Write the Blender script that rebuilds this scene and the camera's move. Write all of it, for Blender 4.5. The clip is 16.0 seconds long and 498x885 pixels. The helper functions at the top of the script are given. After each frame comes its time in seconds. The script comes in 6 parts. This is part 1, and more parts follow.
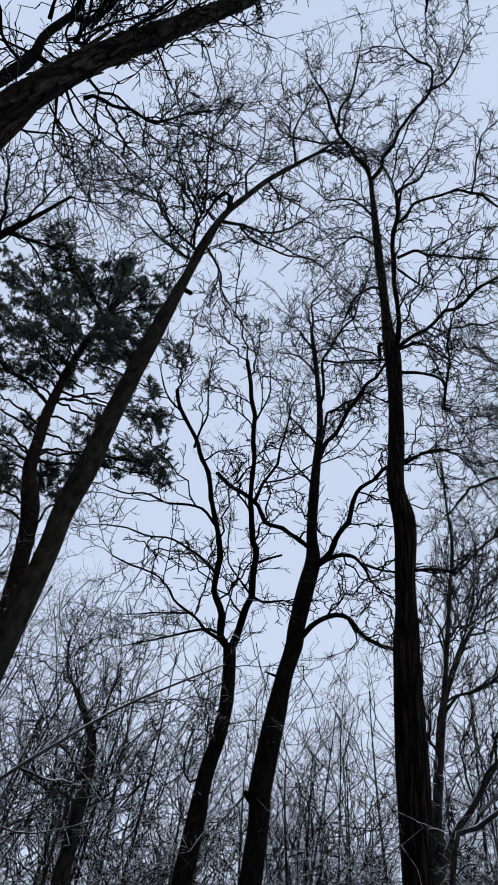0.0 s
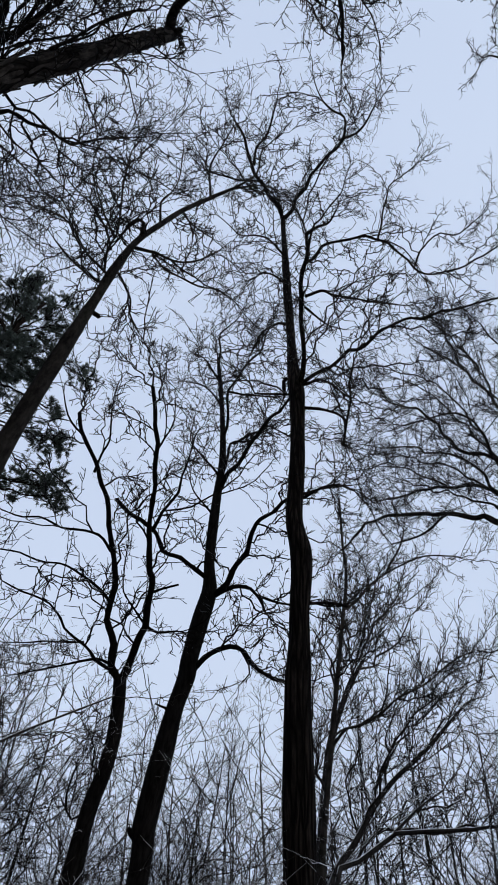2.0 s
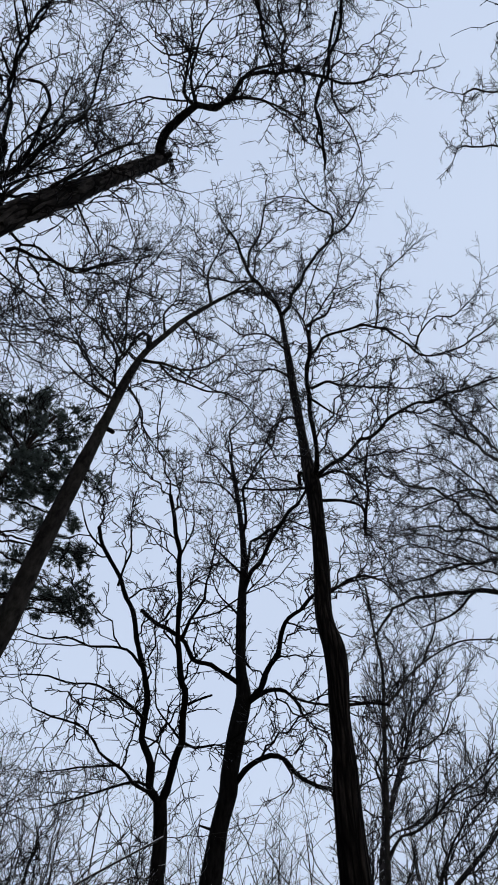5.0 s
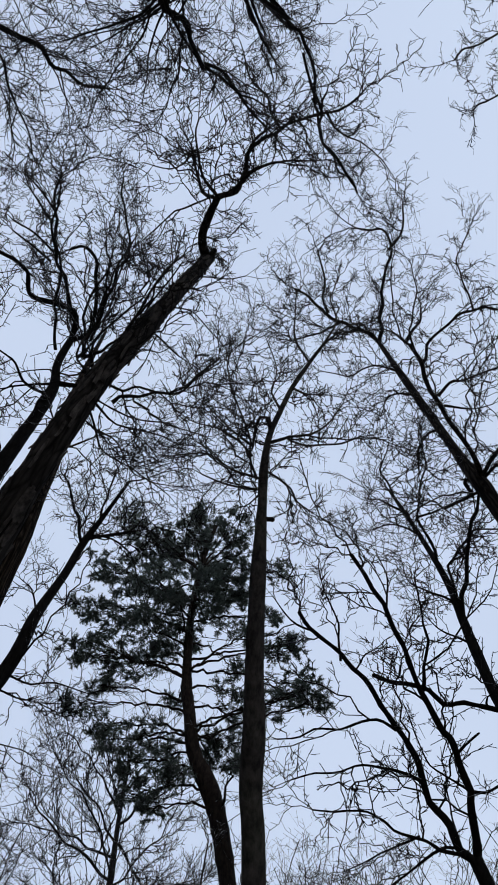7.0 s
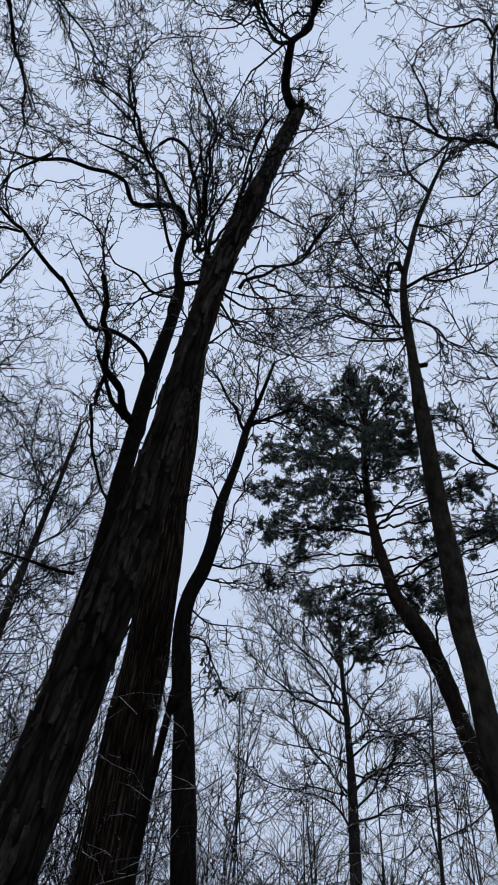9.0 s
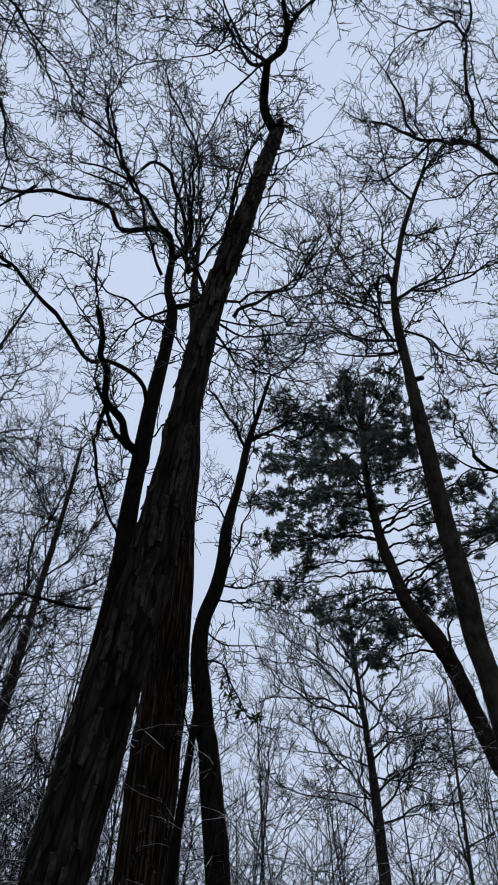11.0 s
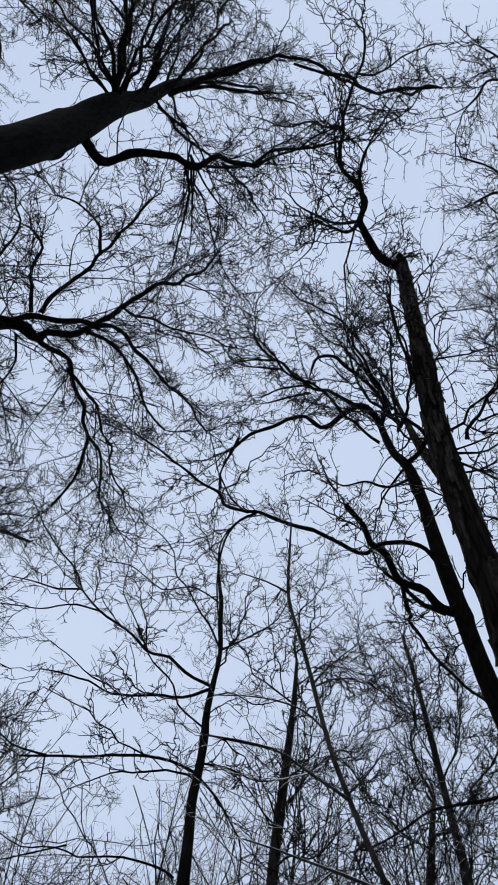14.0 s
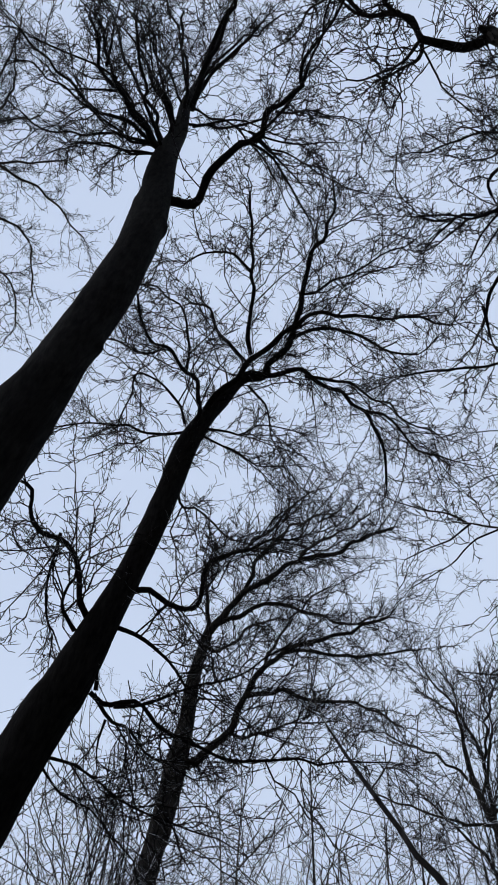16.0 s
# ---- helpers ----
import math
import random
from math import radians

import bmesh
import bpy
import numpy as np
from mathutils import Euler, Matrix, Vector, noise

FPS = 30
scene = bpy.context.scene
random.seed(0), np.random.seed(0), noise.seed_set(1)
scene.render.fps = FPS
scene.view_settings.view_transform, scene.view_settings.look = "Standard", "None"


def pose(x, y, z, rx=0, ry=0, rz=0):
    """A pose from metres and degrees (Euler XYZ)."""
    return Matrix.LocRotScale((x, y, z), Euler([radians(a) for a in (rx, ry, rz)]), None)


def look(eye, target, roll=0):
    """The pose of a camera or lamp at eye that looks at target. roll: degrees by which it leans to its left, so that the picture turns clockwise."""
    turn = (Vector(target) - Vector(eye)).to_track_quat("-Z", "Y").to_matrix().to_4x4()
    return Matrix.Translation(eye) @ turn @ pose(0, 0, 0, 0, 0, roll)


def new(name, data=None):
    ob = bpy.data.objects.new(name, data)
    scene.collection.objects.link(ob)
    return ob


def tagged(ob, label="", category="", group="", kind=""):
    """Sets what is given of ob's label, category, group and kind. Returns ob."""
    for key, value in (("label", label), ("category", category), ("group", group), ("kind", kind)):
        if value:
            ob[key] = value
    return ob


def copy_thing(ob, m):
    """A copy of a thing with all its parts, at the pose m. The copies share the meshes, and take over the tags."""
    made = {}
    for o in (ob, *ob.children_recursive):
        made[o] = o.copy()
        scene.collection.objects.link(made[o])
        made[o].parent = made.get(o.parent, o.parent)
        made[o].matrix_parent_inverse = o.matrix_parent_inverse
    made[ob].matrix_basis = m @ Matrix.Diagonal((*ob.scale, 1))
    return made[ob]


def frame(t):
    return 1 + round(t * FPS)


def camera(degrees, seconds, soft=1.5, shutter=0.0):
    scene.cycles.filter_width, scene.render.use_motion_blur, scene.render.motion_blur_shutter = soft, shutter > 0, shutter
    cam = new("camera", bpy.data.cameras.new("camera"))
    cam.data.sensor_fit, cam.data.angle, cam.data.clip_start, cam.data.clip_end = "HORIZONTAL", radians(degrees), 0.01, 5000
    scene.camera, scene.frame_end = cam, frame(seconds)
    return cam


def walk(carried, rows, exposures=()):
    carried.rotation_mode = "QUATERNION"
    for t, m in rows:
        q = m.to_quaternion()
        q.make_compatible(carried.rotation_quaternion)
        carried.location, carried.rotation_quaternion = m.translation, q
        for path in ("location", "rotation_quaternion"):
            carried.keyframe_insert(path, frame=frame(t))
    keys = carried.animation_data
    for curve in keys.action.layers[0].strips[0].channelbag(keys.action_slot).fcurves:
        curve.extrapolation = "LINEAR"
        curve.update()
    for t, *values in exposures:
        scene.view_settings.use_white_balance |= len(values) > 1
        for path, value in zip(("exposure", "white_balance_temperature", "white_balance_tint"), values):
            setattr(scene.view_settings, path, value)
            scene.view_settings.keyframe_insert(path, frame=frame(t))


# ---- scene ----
cam = camera(36.00, 16.0, 1.7)
# seconds, eye x y z in metres, turn about x y z in degrees
ROWS = [
    (0.0, 0.062, 0.278, 1.481, 143.79, -7.83, -10.15),
    (0.5, 0.062, 0.275, 1.478, 144.12, -5.74, -14.26),
    (1.0, 0.067, 0.278, 1.478, 145.09, -4.47, -15.92),
    (1.5, 0.067, 0.278, 1.480, 146.03, -3.67, -16.46),
    (2.0, 0.063, 0.276, 1.477, 146.62, -3.39, -16.53),
    (2.5, 0.062, 0.272, 1.476, 147.23, -3.47, -16.75),
    (3.0, 0.053, 0.268, 1.478, 147.80, -3.43, -16.51),
    (3.2, 0.048, 0.263, 1.484, 148.09, -3.37, -16.31),
    (5.3, -0.075, 0.122, 1.557, 154.11, -0.81, -9.13),
    (5.5, -0.079, 0.115, 1.554, 155.01, -0.66, -6.84),
    (6.0, -0.075, 0.100, 1.572, 156.54, -0.37, 0.47),
    (6.5, -0.062, 0.098, 1.585, 157.17, -0.46, 7.97),
    (7.0, -0.053, 0.097, 1.597, 156.74, -0.89, 14.81),
    (7.5, -0.060, 0.111, 1.615, 154.91, -2.02, 21.08),
    (8.0, -0.065, 0.119, 1.621, 152.06, -2.82, 26.36),
    (8.5, -0.069, 0.123, 1.619, 148.84, -3.41, 29.65),
    (9.0, -0.072, 0.120, 1.617, 146.30, -4.18, 32.01),
    (9.2, -0.072, 0.108, 1.617, 145.64, -4.33, 32.83),
    (11.3, 0.051, -0.230, 1.697, 146.09, -1.05, 36.42),
    (11.5, 0.058, -0.235, 1.699, 146.89, -0.09, 40.12),
    (12.0, 0.061, -0.234, 1.745, 149.73, -0.17, 49.34),
    (12.5, 0.057, -0.237, 1.757, 151.86, -1.77, 53.48),
    (13.0, 0.052, -0.232, 1.753, 153.47, -2.92, 53.70),
    (13.5, 0.055, -0.229, 1.738, 156.20, -2.97, 58.24),
    (14.0, 0.012, -0.248, 1.759, 157.41, -3.53, 71.75),
    (14.5, -0.035, -0.293, 1.752, 154.73, -3.00, 92.55),
    (15.0, -0.086, -0.388, 1.724, 152.21, -1.69, 109.42),
    (15.5, -0.090, -0.426, 1.718, 151.43, -1.97, 117.36),
    (16.0, -0.092, -0.436, 1.728, 151.93, -3.03, 119.09),
]
EXPOSURES = [(0.0, 0.0), (16.0, 0.0)]
walk(cam, [(t, pose(x, y, z, rx, ry, rz)) for t, x, y, z, rx, ry, rz in ROWS], EXPOSURES)

# ---- sky and sun: a bright, even winter overcast ----
world = bpy.data.worlds.new("overcast_sky")
scene.world = world
world.use_nodes = True
wn, wl = world.node_tree.nodes, world.node_tree.links
wn.clear()
SUN_UP, SUN_TURN = radians(35), radians(145)
sky = wn.new("ShaderNodeTexSky")
sky.sky_type, sky.sun_disc, sky.sun_elevation, sky.sun_rotation = "NISHITA", False, SUN_UP, SUN_TURN
thin = wn.new("ShaderNodeVectorMath")
thin.operation = "SCALE"
thin.inputs["Scale"].default_value = 0.1
wl.new(sky.outputs[0], thin.inputs[0])
wc = wn.new("ShaderNodeTexCoord")
wave = wn.new("ShaderNodeTexNoise")
wave.inputs["Scale"].default_value, wave.inputs["Detail"].default_value = 1.3, 3.0
wl.new(wc.outputs["Generated"], wave.inputs["Vector"])
cloud = wn.new("ShaderNodeValToRGB")
cloud.color_ramp.elements[0].position, cloud.color_ramp.elements[0].color = 0.3, (0.575, 0.672, 0.866, 1)
cloud.color_ramp.elements[1].position, cloud.color_ramp.elements[1].color = 0.72, (0.644, 0.744, 0.928, 1)
wl.new(wave.outputs["Fac"], cloud.inputs[0])
veil = wn.new("ShaderNodeMix")
veil.data_type = "RGBA"
veil.inputs["Factor"].default_value = 0.95
wl.new(thin.outputs[0], veil.inputs["A"])
wl.new(cloud.outputs[0], veil.inputs["B"])
back = wn.new("ShaderNodeBackground")
back.inputs["Strength"].default_value = 1.02
wl.new(veil.outputs["Result"], back.inputs["Color"])
wout = wn.new("ShaderNodeOutputWorld")
wl.new(back.outputs[0], wout.inputs[0])
sun = new("sun", bpy.data.lights.new("sun", "SUN"))
sun.data.energy, sun.data.angle, sun.data.color = 0.5, radians(40), (1.0, 0.97, 0.93)
sun.matrix_world = look((40 * math.sin(SUN_TURN), 40 * math.cos(SUN_TURN), 40 * math.tan(SUN_UP)), (0, 0, 0))


# ---- materials ----
def material(name, dark, light, rough=0.9, stretch=(1, 1, 1), scale=8.0, bump=0.4, depth=0.02, snow=0.0, moss=0.0, band=(0.35, 0.68), cells=None, lean=None):
    m = bpy.data.materials.new(name)
    m.use_nodes = True
    n, l = m.node_tree.nodes, m.node_tree.links
    b = n["Principled BSDF"]
    b.inputs["Roughness"].default_value = rough
    b.inputs["Specular IOR Level"].default_value = 0.04
    geo = n.new("ShaderNodeNewGeometry")
    mp = n.new("ShaderNodeMapping")
    mp.inputs["Scale"].default_value = stretch
    place = geo.outputs["Position"]
    if lean:
        # the grain follows a leaning stem
        height = n.new("ShaderNodeSeparateXYZ")
        l.new(place, height.inputs[0])
        slide = n.new("ShaderNodeVectorMath")
        slide.operation = "SCALE"
        slide.inputs[0].default_value = (-lean[0], -lean[1], 0)
        l.new(height.outputs["Z"], slide.inputs["Scale"])
        stand = n.new("ShaderNodeVectorMath")
        l.new(place, stand.inputs[0])
        l.new(slide.outputs[0], stand.inputs[1])
        place = stand.outputs[0]
    l.new(place, mp.inputs["Vector"])
    grain = n.new("ShaderNodeTexNoise")
    grain.inputs["Scale"].default_value, grain.inputs["Detail"].default_value, grain.inputs["Roughness"].default_value = scale, 6, 0.65
    l.new(mp.outputs[0], grain.inputs["Vector"])
    patch = n.new("ShaderNodeTexNoise")
    patch.inputs["Scale"].default_value, patch.inputs["Detail"].default_value = 1.1, 3
    l.new(geo.outputs["Position"], patch.inputs["Vector"])
    ramp = n.new("ShaderNodeValToRGB")
    ramp.color_ramp.elements[0].position, ramp.color_ramp.elements[0].color = band[0], (*dark, 1)
    ramp.color_ramp.elements[1].position, ramp.color_ramp.elements[1].color = band[1], (*light, 1)
    l.new(grain.outputs["Fac"], ramp.inputs[0])
    tone = n.new("ShaderNodeMix")
    tone.data_type, tone.blend_type = "RGBA", "MULTIPLY"
    tone.inputs["Factor"].default_value = 0.7
    spread = n.new("ShaderNodeMapRange")
    spread.inputs["From Min"].default_value, spread.inputs["From Max"].default_value = 0.3, 0.7
    spread.inputs["To Min"].default_value, spread.inputs["To Max"].default_value = 0.6, 1.25
    l.new(patch.outputs["Fac"], spread.inputs["Value"])
    l.new(ramp.outputs[0], tone.inputs["A"])
    l.new(spread.outputs[0], tone.inputs["B"])
    colour, relief = tone.outputs["Result"], grain.outputs["Fac"]
    if cells:
        # ridges parted by dark furrows
        size, squeeze, edge_width, deep = cells
        bend = n.new("ShaderNodeTexNoise")
        bend.inputs["Scale"].default_value, bend.inputs["Detail"].default_value = size * 0.35, 2
        l.new(mp.outputs[0], bend.inputs["Vector"])
        shift = n.new("ShaderNodeVectorMath")
        shift.operation = "MULTIPLY_ADD"
        shift.inputs[1].default_value = (0.9 / size,) * 3
        l.new(bend.outputs["Color"], shift.inputs[0])
        l.new(place, shift.inputs[2])
        long = n.new("ShaderNodeMapping")
        long.inputs["Scale"].default_value = (1, 1, squeeze)
        l.new(shift.outputs[0], long.inputs["Vector"])
        net = n.new("ShaderNodeTexVoronoi")
        net.feature = "DISTANCE_TO_EDGE"
        net.inputs["Scale"].default_value = size
        l.new(long.outputs[0], net.inputs["Vector"])
        crest = n.new("ShaderNodeMapRange")
        crest.inputs["From Max"].default_value, crest.inputs["To Min"].default_value = edge_width, deep
        l.new(net.outputs["Distance"], crest.inputs["Value"])
        furrow = n.new("ShaderNodeMix")
        furrow.data_type, furrow.blend_type = "RGBA", "MULTIPLY"
        furrow.inputs["Factor"].default_value = 1.0
        l.new(colour, furrow.inputs["A"])
        l.new(crest.outputs[0], furrow.inputs["B"])
        colour = furrow.outputs["Result"]
        both = n.new("ShaderNodeMath")
        both.operation = "MULTIPLY_ADD"
        both.inputs[1].default_value = 0.35
        l.new(grain.outputs["Fac"], both.inputs[0])
        l.new(crest.outputs[0], both.inputs[2])
        relief = both.outputs[0]
    if moss:
        green = n.new("ShaderNodeMix")
        green.data_type = "RGBA"
        green.inputs["B"].default_value = (0.05, 0.07, 0.03, 1)
        part_of = n.new("ShaderNodeMapRange")
        part_of.inputs["From Min"].default_value, part_of.inputs["From Max"].default_value, part_of.inputs["To Max"].default_value = 0.5, 0.75, moss
        l.new(patch.outputs["Fac"], part_of.inputs["Value"])
        l.new(part_of.outputs[0], green.inputs["Factor"])
        l.new(colour, green.inputs["A"])
        colour = green.outputs["Result"]
    if snow:
        up = n.new("ShaderNodeSeparateXYZ")
        l.new(geo.outputs["Normal"], up.inputs[0])
        lie = n.new("ShaderNodeMath")
        lie.operation = "MULTIPLY_ADD"
        l.new(patch.outputs["Fac"], lie.inputs[0])
        lie.inputs[1].default_value = 1.2
        l.new(up.outputs["Z"], lie.inputs[2])
        edge = n.new("ShaderNodeMapRange")
        edge.inputs["From Min"].default_value, edge.inputs["From Max"].default_value, edge.inputs["To Max"].default_value = (0.95, 1.2, snow) if snow > 0.5 else (1.0, 1.25, snow)
        l.new(lie.outputs[0], edge.inputs["Value"])
        white = n.new("ShaderNodeMix")
        white.data_type = "RGBA"
        white.inputs["B"].default_value = (0.82, 0.85, 0.9, 1)
        l.new(edge.outputs[0], white.inputs["Factor"])
        l.new(colour, white.inputs["A"])
        colour = white.outputs["Result"]
    l.new(colour, b.inputs["Base Color"])
    if bump:
        bp = n.new("ShaderNodeBump")
        bp.inputs["Strength"].default_value, bp.inputs["Distance"].default_value = bump, depth
        l.new(relief, bp.inputs["Height"])
        l.new(bp.outputs[0], b.inputs["Normal"])
    return m


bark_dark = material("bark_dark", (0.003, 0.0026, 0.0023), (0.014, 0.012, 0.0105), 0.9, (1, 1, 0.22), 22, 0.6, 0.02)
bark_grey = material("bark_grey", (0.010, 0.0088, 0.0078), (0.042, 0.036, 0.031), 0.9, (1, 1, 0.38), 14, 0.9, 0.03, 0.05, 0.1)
bark_furrowed = material("bark_furrowed", (0.010, 0.008, 0.0066), (0.04, 0.031, 0.025), 0.92, (1, 1, 0.15), 30, 0.9, 0.03, 0.05, cells=(18, 0.07, 0.3, 0.15), lean=(-0.092, -0.22))
bark_ridged = material("bark_ridged", (0.02, 0.0148, 0.0108), (0.105, 0.078, 0.057), 0.92, (1, 1, 0.12), 30, 0.9, 0.03, 0.05, cells=(24, 0.035, 0.30, 0.12), lean=(0.25, -0.305))
bark_shaggy = material("bark_shaggy", (0.008, 0.0068, 0.006), (0.042, 0.036, 0.031), 0.9, (1, 1, 0.16), 14, 0.8, 0.03, 0.05, cells=(9, 0.30, 0.18, 0.35), lean=(0.60, -0.42))
bark_snowy = material("bark_snowy", (0.014, 0.012, 0.011), (0.05, 0.045, 0.042), 0.9, (1, 1, 0.4), 16, 0.4, 0.01, 0.8)
bark_pine = material("bark_pine", (0.008, 0.006, 0.005), (0.03, 0.022, 0.017), 0.92, (1, 1, 0.35), 20, 0.7, 0.02)
plate_bark = material("plate_bark", (0.018, 0.0155, 0.0135), (0.08, 0.069, 0.060), 0.9, (1, 1, 0.2), 20, 0.5, 0.01, 0.1)
twig_bark = material("twig_bark", (0.006, 0.005, 0.005), (0.020, 0.017, 0.015), 0.85, (1, 1, 1), 9, 0, 0, 0.25)
twig_snowy = material("twig_snowy", (0.016, 0.014, 0.013), (0.05, 0.045, 0.042), 0.85, (1, 1, 1), 9, 0, 0, 0.85)
needle = material("needle", (0.05, 0.064, 0.052), (0.14, 0.165, 0.14), 0.6, (1, 1, 1), 5, 0, 0, 1.0)
dead_leaf = material("dead_leaf", (0.05, 0.035, 0.02), (0.12, 0.085, 0.05), 0.8, (1, 1, 1), 12, 0.2, 0.005)
green_leaf = material("green_leaf", (0.02, 0.035, 0.014), (0.06, 0.09, 0.04), 0.55, (1, 1, 1), 12, 0, 0)
litter = material("leaf_litter", (0.03, 0.022, 0.015), (0.11, 0.08, 0.05), 0.95, (1, 1, 1), 9, 0.7, 0.04, 0.06)


# ---- tools ----
def link_mesh(name, verts, faces, mat, parent=None, label="", smooth=True):
    me = bpy.data.meshes.new(name)
    verts = np.asarray(verts, float).reshape(-1, 3)
    sets = [np.asarray(f, int) for f in (faces if isinstance(faces, list) and isinstance(faces[0], np.ndarray) else [faces])]
    sizes = np.concatenate([np.full(len(f), f.shape[1]) for f in sets])
    loops = np.concatenate([f.ravel() for f in sets])
    me.vertices.add(len(verts))
    me.vertices.foreach_set("co", verts.ravel())
    me.loops.add(len(loops))
    me.loops.foreach_set("vertex_index", loops)
    me.polygons.add(len(sizes))
    me.polygons.foreach_set("loop_start", np.r_[0, np.cumsum(sizes)[:-1]])
    me.polygons.foreach_set("use_smooth", np.full(len(sizes), smooth))
    me.update(calc_edges=True)
    me.materials.append(mat)
    ob = new(name, me)
    if parent:
        ob.parent = parent
        ob.matrix_parent_inverse = parent.matrix_basis.inverted()
    return tagged(ob, label)


def unit(v):
    return v / np.maximum(np.linalg.norm(v, axis=-1, keepdims=True), 1e-9)


def tubes(pts, rad, sides):
    """Vertices and quads of many tapered tubes at once: pts (n, k, 3), rad (n, k)."""
    n, k = rad.shape
    tan = unit(np.gradient(pts, axis=1))
    ref = np.where(np.abs(tan[:, :1, 2:3]) > 0.8, np.array([[[1.0, 0.3, 0]]]), np.array([[[0.0, 0, 1]]]))
    a = unit(np.cross(tan, np.broadcast_to(ref, tan.shape)))
    b = np.cross(tan, a)
    w = np.arange(sides) * 2 * np.pi / sides
    ring = a[:, :, None] * np.cos(w)[None, None, :, None] + b[:, :, None] * np.sin(w)[None, None, :, None]
    verts = (pts[:, :, None] + ring * rad[:, :, None, None]).reshape(-1, 3)
    i = np.arange(n)[:, None, None] * k * sides + np.arange(k - 1)[None, :, None] * sides
    s, s2 = np.arange(sides)[None, None], (np.arange(sides) + 1)[None, None] % sides
    quads = np.stack([i + s, i + s2, i + sides + s2, i + sides + s], -1).reshape(-1, 4)
    return verts, quads


def spurs(pts, rad):
    """Short blunt shoots: three-sided, a little swollen at the bud."""
    n = len(pts)
    way = unit(pts[:, 1] - pts[:, 0])
    a = unit(np.cross(way, np.array([[0.31, 0.2, 0.93]])))
    b = np.cross(way, a)
    w = np.arange(3) * 2 * np.pi / 3
    out = a[:, None] * np.cos(w)[None, :, None] + b[:, None] * np.sin(w)[None, :, None]
    verts = np.concatenate([pts[:, :1] + out * rad[:, :1, None], pts[:, 1:2] + out * rad[:, 1:2, None]], 1).reshape(-1, 3)
    i = np.arange(n)[:, None] * 6
    s, s2 = np.arange(3)[None], (np.arange(3)[None] + 1) % 3
    return verts, np.stack([i + s, i + s2, i + 3 + s2, i + 3 + s], -1).reshape(-1, 4)


def close_end(verts, quads, last, sides, tip):
    """Closes a tube's end with a small second ring round its tip."""
    ring = verts[last:last + sides] * 0.3 + verts[tip] * 0.7
    n = len(verts)
    s = np.arange(sides)
    s2 = (s + 1) % sides
    side = np.stack([last + s, last + s2, n + s2, n + s], 1)
    half = sides // 2
    lid = np.array([(n + i, n + i + 1, n + sides - 2 - i, n + sides - 1 - i) for i in range(half - 1)])
    return np.vstack([verts, ring]), np.vstack([quads, side, lid])


def smooth_line(points, step):
    """A Catmull-Rom line through the points, at even steps."""
    p = np.asarray(points, float)
    q = np.vstack([2 * p[0] - p[1], p, 2 * p[-1] - p[-2]])
    u = np.linspace(0, 1, 13)[:-1, None]
    out = []
    for i in range(1, len(q) - 2):
        a, b, c, d = q[i - 1], q[i], q[i + 1], q[i + 2]
        out.append(0.5 * (2 * b + (c - a) * u + (2 * a - 5 * b + 4 * c - d) * u ** 2 + (3 * b - a - 3 * c + d) * u ** 3))
    line = np.vstack(out + [p[-1:]])
    s = np.r_[0, np.cumsum(np.linalg.norm(np.diff(line[:, :3], axis=0), axis=1))]
    even = np.linspace(0, s[-1], max(4, int(s[-1] / step) + 1))
    return np.stack([np.interp(even, s, line[:, c]) for c in range(line.shape[1])], 1)


def grow(start, way, length, radius, steps, wander, lift, rng, taper=0.6, zig=0.0):
    """Many wandering shoots at once; zig: how sharply they turn to and fro at their buds."""
    n = len(start)
    pts, heading = np.empty((n, steps + 1, 3)), unit(way)
    pts[:, 0] = start
    curl = rng.normal(0, 1, (n, 3)) * wander * 0.35
    side = unit(np.cross(heading, rng.normal(0, 1, (n, 3))))
    for k in range(steps):
        heading = heading + curl + rng.normal(0, 1, (n, 3)) * wander
        heading[:, 2] += lift
        heading = unit(heading)
        go = unit(heading + side * zig * rng.uniform(0.3, 1.2, (n, 1)) * (-1) ** k)
        pts[:, k + 1] = pts[:, k] + go * (length / steps * rng.uniform(0.7, 1.3, n))[:, None]
    return pts, radius[:, None] * (1 - taper * np.linspace(0, 1, steps + 1)[None])


def sprout(pts, rad, count, low, spread, rng):
    """Places and headings for new shoots along older ones."""
    n, k, _ = pts.shape
    who = np.repeat(np.arange(n), count)
    f = (low + (1 - low) * (np.tile(np.arange(count), n) + rng.random(len(who))) / count) * (k - 1)
    f = np.minimum(f, k - 1.001)
    i, r = f.astype(int), (f % 1)[:, None]
    at = pts[who, i] * (1 - r) + pts[who, i + 1] * r
    along = unit(pts[who, i + 1] - pts[who, i])
    side = unit(np.cross(along, rng.normal(0, 1, at.shape)))
    turn = rng.uniform(spread[0], spread[1], len(who))[:, None]
    return at, along * np.cos(turn) + side * np.sin(turn), rad[who, i], f / (k - 1)


